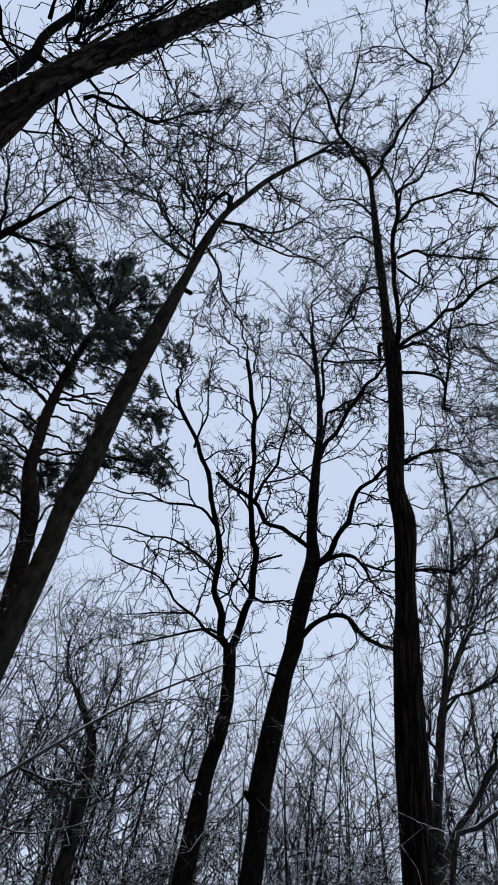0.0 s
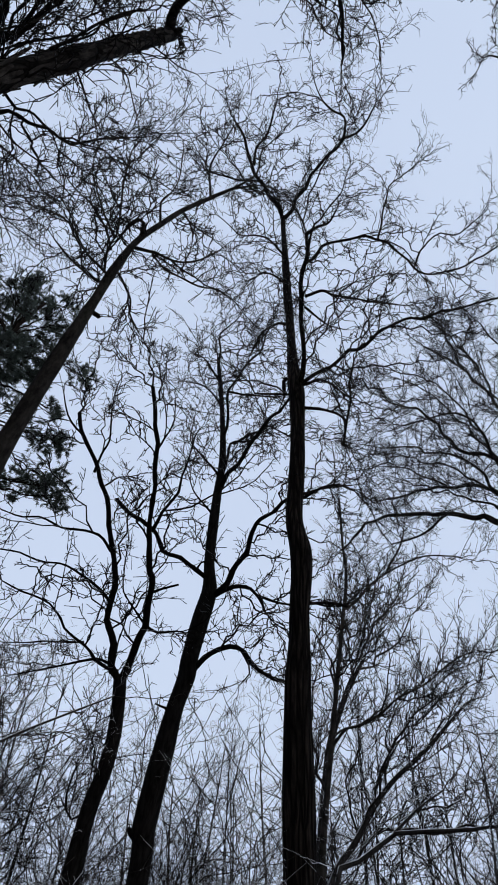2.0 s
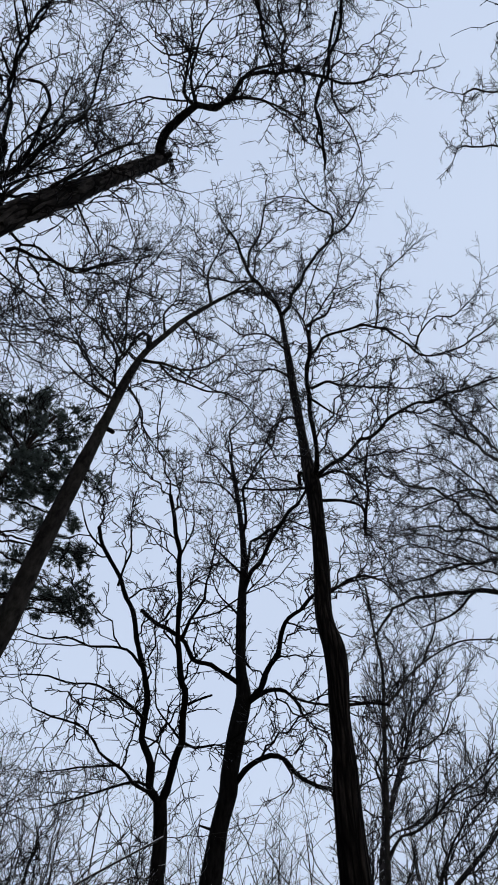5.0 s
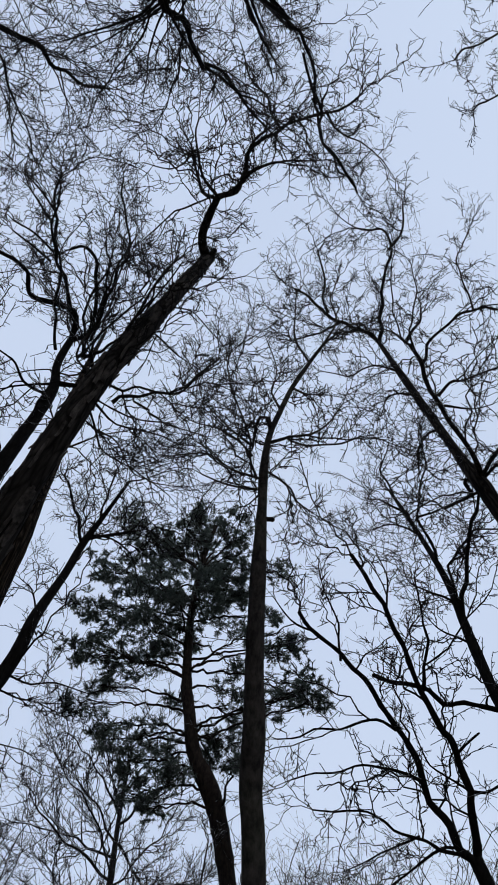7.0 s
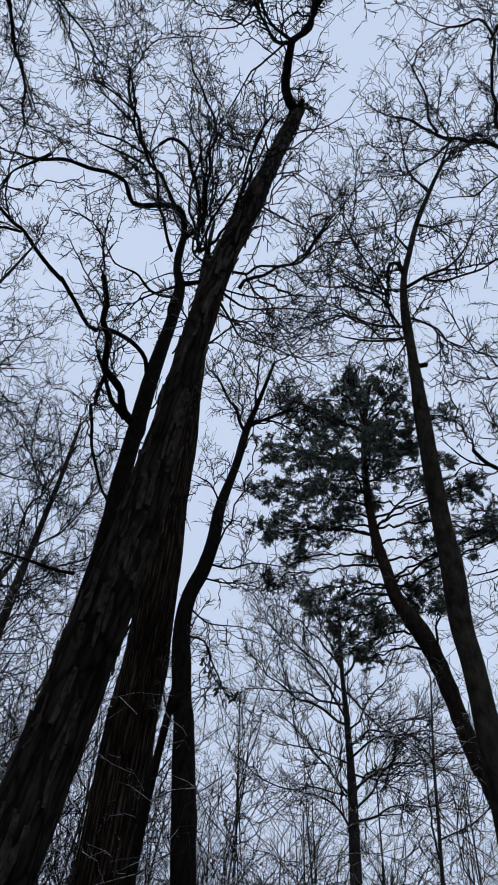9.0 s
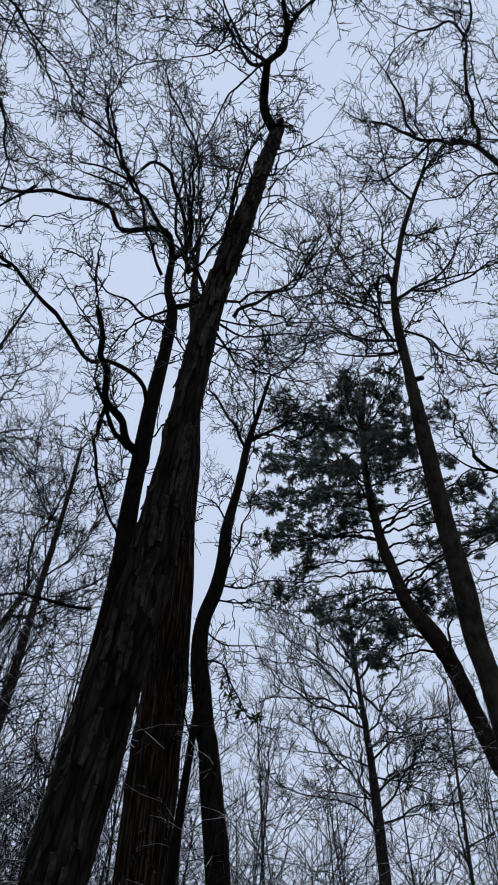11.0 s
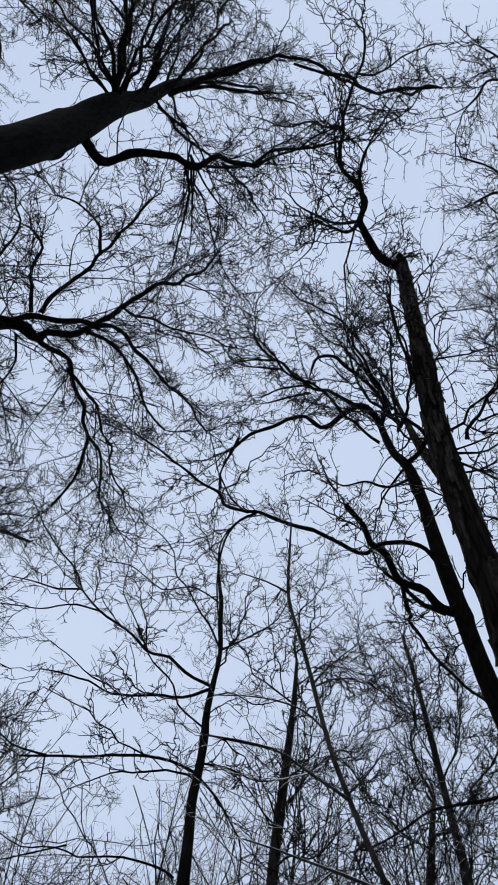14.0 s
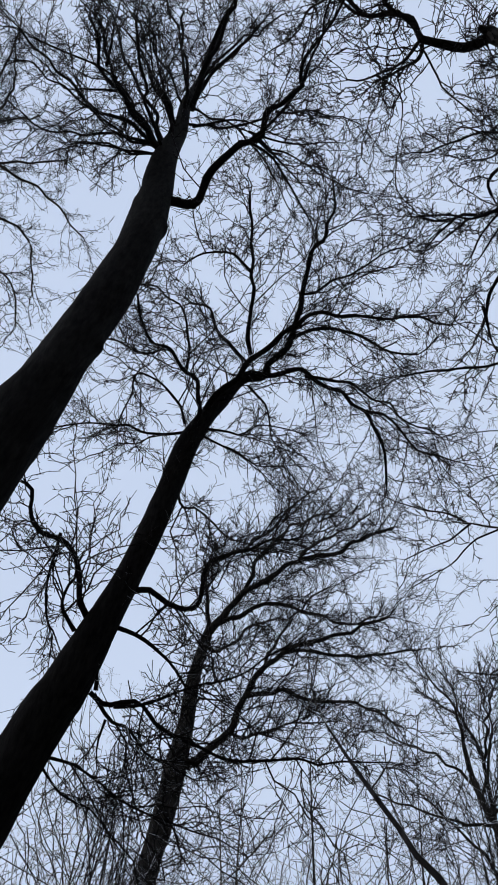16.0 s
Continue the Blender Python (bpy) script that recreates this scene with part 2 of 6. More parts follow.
class BareTree:
    """A leafless tree: trunk and limbs by their lines, then branches and twigs grown out of them."""

    def __init__(self, name, label, bark, seed, twiggy, trunk, reach=1.0, fine=1.0, bushy=(8, 4), group="bare trees of the wood", rise=0.04, steps=3, zig=1.0, plain=False):
        self.rng = np.random.default_rng(seed)
        self.bark, self.twiggy, self.reach, self.fine, self.bushy, self.seed = bark, twiggy, reach, fine, bushy, seed
        self.rise, self.steps, self.zig, self.plain = rise, steps, zig, plain
        base = trunk[0]
        self.root = new(name)
        self.root.empty_display_size = 0.2
        self.root.location = base[:3]
        self.root.matrix_basis = Matrix.Translation(base[:3])
        tagged(self.root, label, "tree", group)
        line = smooth_line(trunk, 0.4 if plain else 0.09 if trunk[1][3] > 0.1 else 0.15)
        self.trunk(line)
        self.lines = [(line[int(len(line) * 0.62):, :3], line[int(len(line) * 0.62):, 3], 0.35)]

    def trunk(self, line):
        sides = 8 if self.plain else 36 if line[0, 3] > 0.15 else 16
        pts, rad = line[None, :, :3], line[None, :, 3].copy()
        rad *= 1 + 0.55 * np.exp(-np.maximum(pts[:, :, 2], 0) / 0.22)
        rad *= 1 + 0.05 * np.sin(pts[:, :, 2] * 2.1 + self.seed) * np.sin(pts[:, :, 2] * 0.83 + 2 * self.seed)
        verts, quads = tubes(pts, rad, sides)
        k = line.shape[0]
        ring = verts.reshape(k, sides, 3)
        out = ring - pts[0][:, None]
        w = np.arange(sides) * 2 * np.pi / sides
        rows = np.concatenate([[0], np.cumsum(np.linalg.norm(np.diff(line[:, :3], axis=0), axis=1))])
        amp = np.zeros((k, sides))
        kind = self.bark.name
        for j in range(k):
            z = rows[j]
            for s in range(sides):
                c, d = math.cos(w[s]), math.sin(w[s])
                if kind == "bark_shaggy":
                    v = noise.noise((c * 2.6, d * 2.6, z * 2.4 + self.seed))
                    amp[j, s] = 0.10 * max(0.0, v + 0.15) + 0.06 * noise.noise((c * 6, d * 6, z * 7))
                elif kind in ("bark_furrowed", "bark_ridged"):
                    v = noise.noise((c * 4.2, d * 4.2, z * 0.9 + self.seed))
                    amp[j, s] = 0.07 * (1 - abs(v) * 2.4) + 0.03 * noise.noise((c * 7, d * 7, z * 5))
                else:
                    amp[j, s] = 0.06 * noise.noise((c * 2, d * 2, z * 1.3 + self.seed)) + 0.03 * noise.noise((c * 6, d * 6, z * 4))
        for _ in range(int(rows[-1] / 1.3)):
            z0, w0, tall = self.rng.uniform(0, rows[-1]), self.rng.uniform(0, 6.28), self.rng.uniform(0.08, 0.25)
            bow = np.cos(w - w0)[None] - 1
            amp += self.rng.uniform(0.06, 0.2) * np.exp(-((rows - z0) / tall) ** 2)[:, None] * np.exp(bow * 7)
        verts = (pts[0][:, None] + out * (1 + amp)[:, :, None]).reshape(-1, 3)
        # a closed, slightly ragged end
        verts = np.vstack([verts, line[-1, :3] + unit(line[-1, :3] - line[-2, :3]) * line[-1, 3] * 0.6])
        tip, last = len(verts) - 1, (k - 1) * sides
        verts, quads = close_end(verts, quads, last, sides, tip)
        self.stem = self.put("trunk", verts, quads, self.bark)
        self.skin = (line, sides)

    def put(self, name, verts, quads, mat, label=""):
        return link_mesh(name, verts, quads, mat, self.root, label)

    def limb(self, r0, r1, *points):
        line = smooth_line([(*p, 0) for p in points], 0.3 if self.plain else 0.1)[:, :3]
        k = len(line)
        if k > 6:
            # the crooked, kinked run of a real limb
            long = np.linalg.norm(np.diff(line, axis=0), axis=1).sum()
            m = max(3, int(long / 0.26) + 1)
            off = self.rng.normal(0, 1, (m, 3)) * min(0.042, 0.025 * long) * min(1.0, self.reach)
            off[0] = off[-1] = 0
            line = line + np.stack([np.interp(np.linspace(0, m - 1, k), np.arange(m), off[:, c]) for c in range(3)], 1)
        rad = r0 + (r1 * 0.85 - r0) * np.linspace(0, 1, k) ** 0.65
        sides = 6 if self.plain else 9
        verts, quads = tubes(line[None], rad[None] * (1 + 0.06 * self.rng.normal(0, 1, (1, k))), sides)
        verts = np.vstack([verts, line[-1] + unit(line[-1] - line[-2]) * r1 * 0.7])
        tip, last = len(verts) - 1, (k - 1) * sides
        verts, quads = close_end(verts, quads, last, sides, tip)
        self.put("limb", verts, quads, self.bark)
        if np.linalg.norm(line[-1] - line[0]) > 0.35 and r1 < r0 * 0.8:
            self.lines.append((line, rad, 1.0))

    def done(self):
        rng, q = self.rng, self.reach
        at, way, rad, size = [], [], [], []
        for line, r, density in self.lines:
            length = np.linalg.norm(np.diff(line, axis=0), axis=1).sum()
            n = max(2, int(length * 3.7 * self.twiggy * density / q))
            a, w, rr, f = sprout(line[None], r[None], n, 0.1, (0.45, 1.2), rng)
            at.append(a), way.append(w), rad.append(rr), size.append(rng.uniform(0.35, 1.85, n) * (1.2 - 0.5 * f))
            # the limb's own end runs on
            e = np.repeat(line[-1:], 2, 0)
            at.append(e), way.append(unit(line[-1] - line[-3]) + rng.normal(0, 0.35, (2, 3))), rad.append(np.repeat(r[-1:], 2)), size.append(rng.uniform(0.8, 1.8, 2))
        at, way, rad, size = (np.concatenate(v) for v in (at, way, rad, size))
        thick = self.fine
        stiff = 1.0 - 3.5 * max(0.0, self.rise - 0.04)
        p1, r1 = grow(at, way, size * q, np.minimum(rad * 0.75, (0.0068 + 0.0058 * size) * thick), int(3 * self.steps), 0.15 * stiff, self.rise * 0.7, rng, 0.5, 0.48 * stiff * self.zig)
        a, w, rr, f = sprout(p1, r1, self.bushy[0], 0.05, (0.55 * stiff, 1.3 * stiff), rng)
        long = np.repeat(size, self.bushy[0])
        p2, r2 = grow(a, w, rng.uniform(0.10, 0.66, len(a)) * (0.5 + 0.35 * long) * q * (1.25 - 0.7 * f), np.minimum(rr * 0.8, 0.0078 * thick), int(self.steps) + 1, 0.2 * stiff, self.rise * 0.9, rng, 0.22, 0.52 * stiff * self.zig)
        a, w, rr, f = sprout(p2, r2, self.bushy[1], 0.12, (0.5 * stiff, 1.15 * stiff), rng)
        p3, r3 = grow(a, w, rng.uniform(0.035, 0.19, len(a)) * q, np.minimum(rr * 0.85, 0.0062 * thick), 1, 0.3, self.rise, rng, 0.05)
        mat = twig_snowy if self.bark.name == "bark_snowy" else twig_bark
        v1, f1 = tubes(p1, r1, 3)
        self.put("branchwork", v1, f1, mat)["kind"] = "stuff"
        v2, f2 = tubes(p2, r2, 3)
        v3, f3 = spurs(p3, r3)
        self.put("twig_haze", np.vstack([v2, v3]), np.vstack([f2, f3 + len(v2)]), mat)["kind"] = "stuff"
        return self.root


# ---- ground ----
def ground():
    line = np.r_[-600, -300, -150, -80, np.linspace(-45, 45, 91), 80, 150, 300, 600]
    n = len(line)
    verts = []
    for y in line:
        for x in line:
            z = 0.12 * noise.noise((x * 0.13, y * 0.13, 3)) + 0.03 * noise.noise((x * 0.9, y * 0.9, 7)) - 0.03
            verts.append((x, y, z if max(abs(x), abs(y)) < 60 else -0.03))
    quads = [(j * n + i, j * n + i + 1, (j + 1) * n + i + 1, (j + 1) * n + i) for j in range(n - 1) for i in range(n - 1)]
    tagged(link_mesh("ground", verts, quads, litter), "woodland floor of brown leaf litter with a trace of snow", "ground", kind="structure")


ground()

# ---- the trees that stand near ----
t = BareTree("leaning_tree", "tall leaning bare deciduous tree with a curled snapped side branch", bark_grey, 11, 1.20, [(-1.88, 7.01, 0.00, 0.119), (-1.71, 6.29, 2.94, 0.113), (-1.53, 5.57, 5.87, 0.106), (-1.51, 5.36, 6.58, 0.106), (-1.44, 5.20, 7.08, 0.107), (-1.40, 5.02, 7.64, 0.095), (-1.34, 4.85, 8.31, 0.092), (-1.27, 4.68, 9.14, 0.084), (-1.22, 4.57, 9.60, 0.071), (-1.18, 4.49, 10.15, 0.060), (-1.14, 4.40, 10.78, 0.064), (-1.08, 4.33, 11.44, 0.052), (-0.99, 4.26, 11.93, 0.045), (-0.83, 4.23, 12.55, 0.043), (-0.60, 4.19, 13.39, 0.037), (-0.25, 4.15, 14.33, 0.034), (0.08, 3.98, 14.69, 0.025)])
t.limb(0.037, 0.021, (-0.98, 4.26, 11.93), (-1.01, 4.07, 12.06), (-1.10, 4.05, 12.09), (-1.20, 4.18, 12.07), (-1.31, 4.44, 12.04))
t.limb(0.028, 0.012, (-1.05, 4.30, 11.62), (-0.75, 4.34, 11.68), (-0.34, 4.34, 11.77), (-0.07, 4.22, 11.88), (0.11, 4.11, 11.95))
t.limb(0.020, 0.013, (-0.76, 4.39, 11.79), (-0.53, 4.56, 11.82), (-0.13, 4.69, 11.90), (0.26, 4.70, 12.01))
t.limb(0.022, 0.012, (-1.15, 4.41, 10.71), (-1.34, 4.30, 10.80), (-1.56, 4.19, 10.88), (-1.84, 4.00, 11.00), (-2.26, 3.92, 11.06))
t.limb(0.022, 0.011, (-1.16, 4.43, 10.48), (-1.41, 4.41, 10.53), (-1.70, 4.26, 10.64), (-1.91, 4.14, 10.72))
t.limb(0.019, 0.012, (-1.23, 4.37, 10.75), (-1.24, 4.13, 10.94), (-1.24, 3.81, 11.18), (-1.30, 3.41, 11.45), (-1.31, 3.07, 11.66))
t.limb(0.019, 0.012, (-1.10, 4.39, 10.92), (-0.93, 4.58, 10.91), (-0.83, 4.75, 10.88), (-0.82, 4.90, 10.84), (-0.62, 5.13, 10.81))
t.limb(0.035, 0.035, (-1.17, 4.54, 9.88), (-1.06, 4.58, 9.88))
t.limb(0.020, 0.008, (-1.27, 4.29, 11.27), (-1.65, 3.94, 11.54), (-2.03, 3.74, 11.69), (-2.25, 3.50, 11.83))
t.limb(0.020, 0.008, (-1.29, 4.20, 11.51), (-1.57, 3.83, 11.76), (-1.77, 3.52, 11.93), (-1.82, 3.23, 12.10))
t.limb(0.023, 0.010, (-0.60, 4.19, 13.39), (-0.40, 4.41, 13.50), (-0.03, 4.58, 13.69))
t.limb(0.022, 0.009, (-0.81, 4.24, 12.55), (-0.84, 3.96, 12.81), (-0.75, 3.61, 13.13), (-0.80, 3.30, 13.38))
t.limb(0.025, 0.010, (-0.25, 4.15, 14.33), (-0.39, 3.72, 14.65), (-0.23, 3.30, 14.94), (-0.03, 2.97, 15.16))
t.limb(0.025, 0.010, (0.08, 3.98, 14.69), (0.38, 3.70, 14.96), (0.39, 3.35, 15.21), (0.59, 3.06, 15.43))
t.limb(0.025, 0.010, (0.08, 3.98, 14.69), (0.52, 3.88, 14.99), (0.94, 3.94, 15.19))
t.limb(0.018, 0.007, (-1.19, 4.44, 10.38), (-1.44, 4.60, 10.43), (-1.51, 4.55, 10.51))
t.done()

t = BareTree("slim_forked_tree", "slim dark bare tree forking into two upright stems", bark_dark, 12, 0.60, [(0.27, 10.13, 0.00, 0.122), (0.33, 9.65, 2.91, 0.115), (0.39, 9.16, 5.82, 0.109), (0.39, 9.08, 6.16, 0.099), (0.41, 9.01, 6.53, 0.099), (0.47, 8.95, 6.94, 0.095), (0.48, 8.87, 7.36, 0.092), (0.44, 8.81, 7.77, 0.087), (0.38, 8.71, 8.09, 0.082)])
t.limb(0.055, 0.032, (0.39, 8.71, 8.06), (0.22, 8.57, 8.29), (0.02, 8.24, 8.74), (-0.18, 7.78, 9.30), (-0.32, 7.48, 9.63), (-0.47, 7.24, 9.86), (-0.66, 7.10, 9.99), (-0.80, 6.91, 10.15), (-1.00, 6.67, 10.34), (-1.15, 6.44, 10.52))
t.limb(0.059, 0.031, (0.39, 8.71, 8.06), (0.44, 8.41, 8.37), (0.50, 8.11, 8.66), (0.50, 7.82, 8.93), (0.35, 7.49, 9.20), (0.26, 7.20, 9.43), (0.15, 6.84, 9.69), (0.02, 6.40, 9.97), (-0.06, 6.08, 10.16), (-0.25, 5.63, 10.40))
t.limb(0.028, 0.011, (0.27, 7.34, 9.54), (0.36, 7.04, 9.65), (0.44, 6.63, 9.79), (0.50, 6.27, 9.89), (0.47, 5.92, 9.99))
t.limb(0.020, 0.016, (0.51, 7.91, 8.99), (0.64, 7.81, 9.01), (0.80, 7.71, 9.03))
t.limb(0.024, 0.016, (0.50, 8.22, 8.66), (0.69, 8.19, 8.56), (0.94, 8.04, 8.53))
t.limb(0.028, 0.011, (0.32, 8.68, 8.13), (0.02, 8.50, 8.19), (-0.39, 8.22, 8.28), (-0.66, 8.01, 8.34), (-1.02, 7.78, 8.35), (-1.37, 7.64, 8.27))
t.limb(0.024, 0.011, (0.00, 8.12, 8.78), (-0.20, 7.94, 8.88), (-0.51, 7.79, 8.90), (-0.81, 7.71, 8.86), (-1.24, 7.62, 8.74), (-1.59, 7.51, 8.65))
t.limb(0.024, 0.011, (-0.20, 7.64, 9.26), (-0.46, 7.49, 9.29), (-0.88, 7.40, 9.19), (-1.25, 7.28, 9.11), (-1.67, 7.15, 8.98))
t.limb(0.024, 0.012, (0.25, 8.62, 8.20), (0.00, 8.69, 8.25), (-0.45, 8.90, 8.21), (-0.93, 9.13, 8.13))
t.limb(0.020, 0.008, (-0.21, 8.49, 8.36), (-0.82, 8.64, 8.31), (-1.24, 8.74, 8.25))
t.limb(0.016, 0.008, (0.48, 8.21, 8.68), (0.20, 8.06, 8.94), (0.00, 7.81, 9.29), (-0.04, 7.54, 9.63))
t.limb(0.020, 0.008, (-0.71, 6.89, 9.88), (-0.65, 6.63, 10.25), (-0.71, 6.32, 10.64), (-0.75, 6.04, 10.96))
t.limb(0.020, 0.008, (0.01, 6.55, 10.17), (0.14, 6.32, 10.49), (0.09, 6.01, 10.89))
t.limb(0.020, 0.008, (-0.95, 6.54, 10.12), (-1.27, 6.42, 10.35), (-1.46, 6.19, 10.65))
t.limb(0.019, 0.011, (0.40, 9.04, 6.41), (0.28, 9.07, 6.35), (0.21, 9.10, 6.31), (0.14, 9.04, 6.41), (0.12, 8.92, 6.62), (0.13, 8.81, 6.81))
t.done()

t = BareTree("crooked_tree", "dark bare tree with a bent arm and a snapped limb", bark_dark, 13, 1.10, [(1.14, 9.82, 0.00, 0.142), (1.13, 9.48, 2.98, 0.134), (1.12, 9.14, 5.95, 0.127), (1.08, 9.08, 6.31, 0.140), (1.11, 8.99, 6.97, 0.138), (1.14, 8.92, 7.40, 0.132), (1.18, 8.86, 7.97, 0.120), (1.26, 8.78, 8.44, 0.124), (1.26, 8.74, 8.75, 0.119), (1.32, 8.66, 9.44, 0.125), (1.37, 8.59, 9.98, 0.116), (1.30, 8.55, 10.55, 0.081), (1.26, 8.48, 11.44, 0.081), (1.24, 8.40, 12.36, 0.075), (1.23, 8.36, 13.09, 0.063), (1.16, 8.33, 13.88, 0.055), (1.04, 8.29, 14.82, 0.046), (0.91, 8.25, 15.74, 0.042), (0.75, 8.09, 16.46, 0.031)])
t.limb(0.045, 0.029, (1.34, 8.75, 8.58), (1.50, 8.57, 8.76), (1.79, 8.45, 8.83), (1.98, 8.43, 8.82), (2.17, 8.52, 8.65), (2.41, 8.54, 8.56), (2.60, 8.50, 8.54))
t.limb(0.021, 0.008, (1.97, 8.64, 9.01), (2.15, 8.78, 8.80), (2.04, 8.94, 8.64))
t.limb(0.057, 0.021, (1.42, 8.60, 9.86), (1.58, 8.33, 10.04), (1.71, 7.92, 10.30), (1.84, 7.51, 10.55), (2.02, 7.24, 10.67), (2.25, 7.01, 10.75), (2.79, 6.61, 10.79))
t.limb(0.039, 0.027, (1.47, 8.58, 9.89), (1.68, 8.44, 10.04), (1.96, 8.40, 10.05), (2.18, 8.50, 9.94), (2.26, 8.60, 9.85))
t.limb(0.022, 0.013, (2.06, 8.44, 9.98), (2.52, 8.43, 9.92), (3.01, 8.28, 9.96), (3.44, 8.16, 9.96))
t.limb(0.036, 0.039, (1.31, 8.57, 10.19), (0.96, 8.46, 10.26), (0.63, 8.30, 10.35), (0.32, 8.16, 10.42), (-0.00, 7.96, 10.51), (-0.36, 7.80, 10.55))
t.limb(0.022, 0.013, (1.13, 8.61, 10.32), (1.14, 8.43, 10.33), (1.23, 8.32, 10.30))
t.limb(0.050, 0.030, (1.27, 8.41, 12.30), (1.37, 8.07, 12.49), (1.52, 7.77, 12.63), (1.68, 7.32, 12.84), (1.84, 6.92, 13.01), (2.00, 6.67, 13.08))
t.limb(0.040, 0.020, (1.27, 8.38, 12.44), (1.25, 8.10, 12.74), (1.31, 7.86, 12.98), (1.58, 7.78, 13.06))
t.limb(0.032, 0.016, (1.38, 8.29, 13.60), (1.64, 8.13, 13.74), (2.00, 7.88, 13.94), (2.44, 7.97, 13.89))
t.limb(0.033, 0.017, (1.17, 8.34, 13.80), (1.17, 7.98, 14.08), (1.01, 7.62, 14.38), (1.13, 7.36, 14.56), (1.30, 7.03, 14.78), (1.47, 6.69, 14.98), (1.49, 6.40, 15.17))
t.limb(0.030, 0.012, (1.09, 8.22, 15.37), (1.67, 8.19, 15.49), (2.33, 8.11, 15.63))
t.limb(0.030, 0.012, (0.91, 8.25, 15.74), (0.52, 8.08, 16.11), (0.18, 8.08, 16.31))
t.limb(0.029, 0.012, (1.04, 8.29, 14.82), (0.59, 8.17, 15.19), (0.22, 8.25, 15.34))
t.limb(0.031, 0.013, (0.79, 8.12, 16.35), (0.73, 7.72, 16.79), (0.94, 7.39, 17.14))
t.limb(0.024, 0.010, (1.26, 8.47, 11.58), (0.87, 8.37, 11.91), (0.63, 8.19, 12.23))
t.limb(0.025, 0.010, (1.24, 8.38, 12.59), (0.89, 8.28, 12.82), (0.58, 8.07, 13.11), (0.52, 7.78, 13.41))
t.limb(0.028, 0.012, (1.14, 8.86, 7.92), (1.02, 8.86, 7.94), (0.92, 8.86, 7.96))
t.limb(0.045, 0.030, (1.04, 9.10, 6.25), (0.94, 9.08, 6.31), (0.91, 9.05, 6.36))
t.done()

t = BareTree("furrowed_tree", "tall dark tree with furrowed bark and a twin upper stem", bark_furrowed, 14, 1.15, [(2.91, 8.38, 0.00, 0.172), (2.66, 7.82, 2.66, 0.163), (2.40, 7.26, 5.32, 0.154), (2.36, 7.16, 5.70, 0.154), (2.31, 7.05, 6.10, 0.151), (2.25, 6.91, 6.65, 0.144), (2.21, 6.76, 7.27, 0.139), (2.19, 6.68, 7.61, 0.117), (2.16, 6.60, 7.97, 0.113), (2.15, 6.50, 8.43, 0.124), (2.11, 6.41, 8.84, 0.132), (2.03, 6.37, 9.15, 0.117), (1.99, 6.34, 9.50, 0.112), (1.98, 6.21, 10.22, 0.103), (1.95, 6.10, 11.08, 0.101), (1.89, 5.99, 11.95, 0.115), (1.78, 5.90, 12.98, 0.085), (1.70, 5.83, 14.13, 0.071), (1.61, 5.76, 15.20, 0.075), (1.52, 5.67, 16.41, 0.069), (1.43, 5.62, 17.94, 0.056), (1.32, 5.42, 18.75, 0.045)])
t.limb(0.045, 0.035, (1.93, 5.94, 12.17), (1.80, 5.45, 12.36), (1.64, 4.97, 12.53), (1.53, 4.57, 12.65), (1.42, 4.17, 12.75), (1.30, 3.77, 12.83))
t.limb(0.045, 0.020, (1.88, 5.41, 18.12), (2.05, 5.24, 18.25), (2.27, 5.11, 18.36), (2.38, 4.83, 18.54))
t.limb(0.053, 0.034, (1.33, 5.43, 18.67), (1.01, 5.12, 18.84), (0.66, 4.88, 18.98), (0.36, 4.59, 19.12), (0.09, 4.17, 19.29), (-0.25, 3.93, 19.40))
t.limb(0.033, 0.020, (0.37, 4.59, 19.02), (0.33, 4.23, 19.16), (0.49, 3.75, 19.33), (0.47, 3.23, 19.50))
t.limb(0.033, 0.013, (0.66, 4.84, 18.95), (0.09, 4.98, 18.99), (-0.56, 5.05, 19.05), (-0.93, 4.90, 19.12))
t.limb(0.047, 0.027, (1.34, 5.42, 18.71), (1.52, 4.85, 18.94), (1.75, 4.29, 19.15), (2.01, 3.59, 19.37), (1.92, 3.11, 19.53), (1.48, 3.01, 19.65))
t.limb(0.033, 0.020, (1.99, 3.55, 19.14), (2.41, 3.26, 19.29), (2.52, 2.75, 19.51))
t.limb(0.036, 0.017, (1.89, 5.52, 16.59), (2.10, 5.10, 16.65), (2.49, 4.85, 16.63), (3.08, 4.59, 16.53), (3.48, 4.66, 16.39), (3.91, 4.83, 16.18), (4.21, 4.79, 16.08), (4.65, 4.48, 15.98), (5.14, 3.88, 15.89))
t.limb(0.023, 0.011, (3.83, 4.74, 15.88), (3.89, 4.12, 15.93), (4.22, 3.86, 15.82), (4.54, 3.39, 15.71))
t.limb(0.025, 0.012, (3.28, 4.88, 17.52), (3.14, 4.44, 17.61), (3.15, 3.85, 17.67), (3.46, 3.27, 17.65))
t.limb(0.033, 0.017, (1.92, 5.64, 15.15), (2.18, 5.42, 15.26), (2.54, 5.47, 15.25), (2.98, 5.43, 15.25), (3.68, 5.30, 15.26))
t.limb(0.036, 0.018, (1.97, 5.91, 12.28), (2.20, 5.62, 12.34), (2.41, 5.36, 12.37), (2.72, 4.98, 12.41), (2.88, 4.68, 12.44), (3.29, 4.36, 12.38), (3.70, 4.08, 12.28), (4.19, 3.63, 12.16))
t.limb(0.027, 0.018, (1.98, 5.92, 12.22), (2.26, 5.81, 12.32), (2.59, 5.90, 12.29), (2.74, 5.93, 12.28))
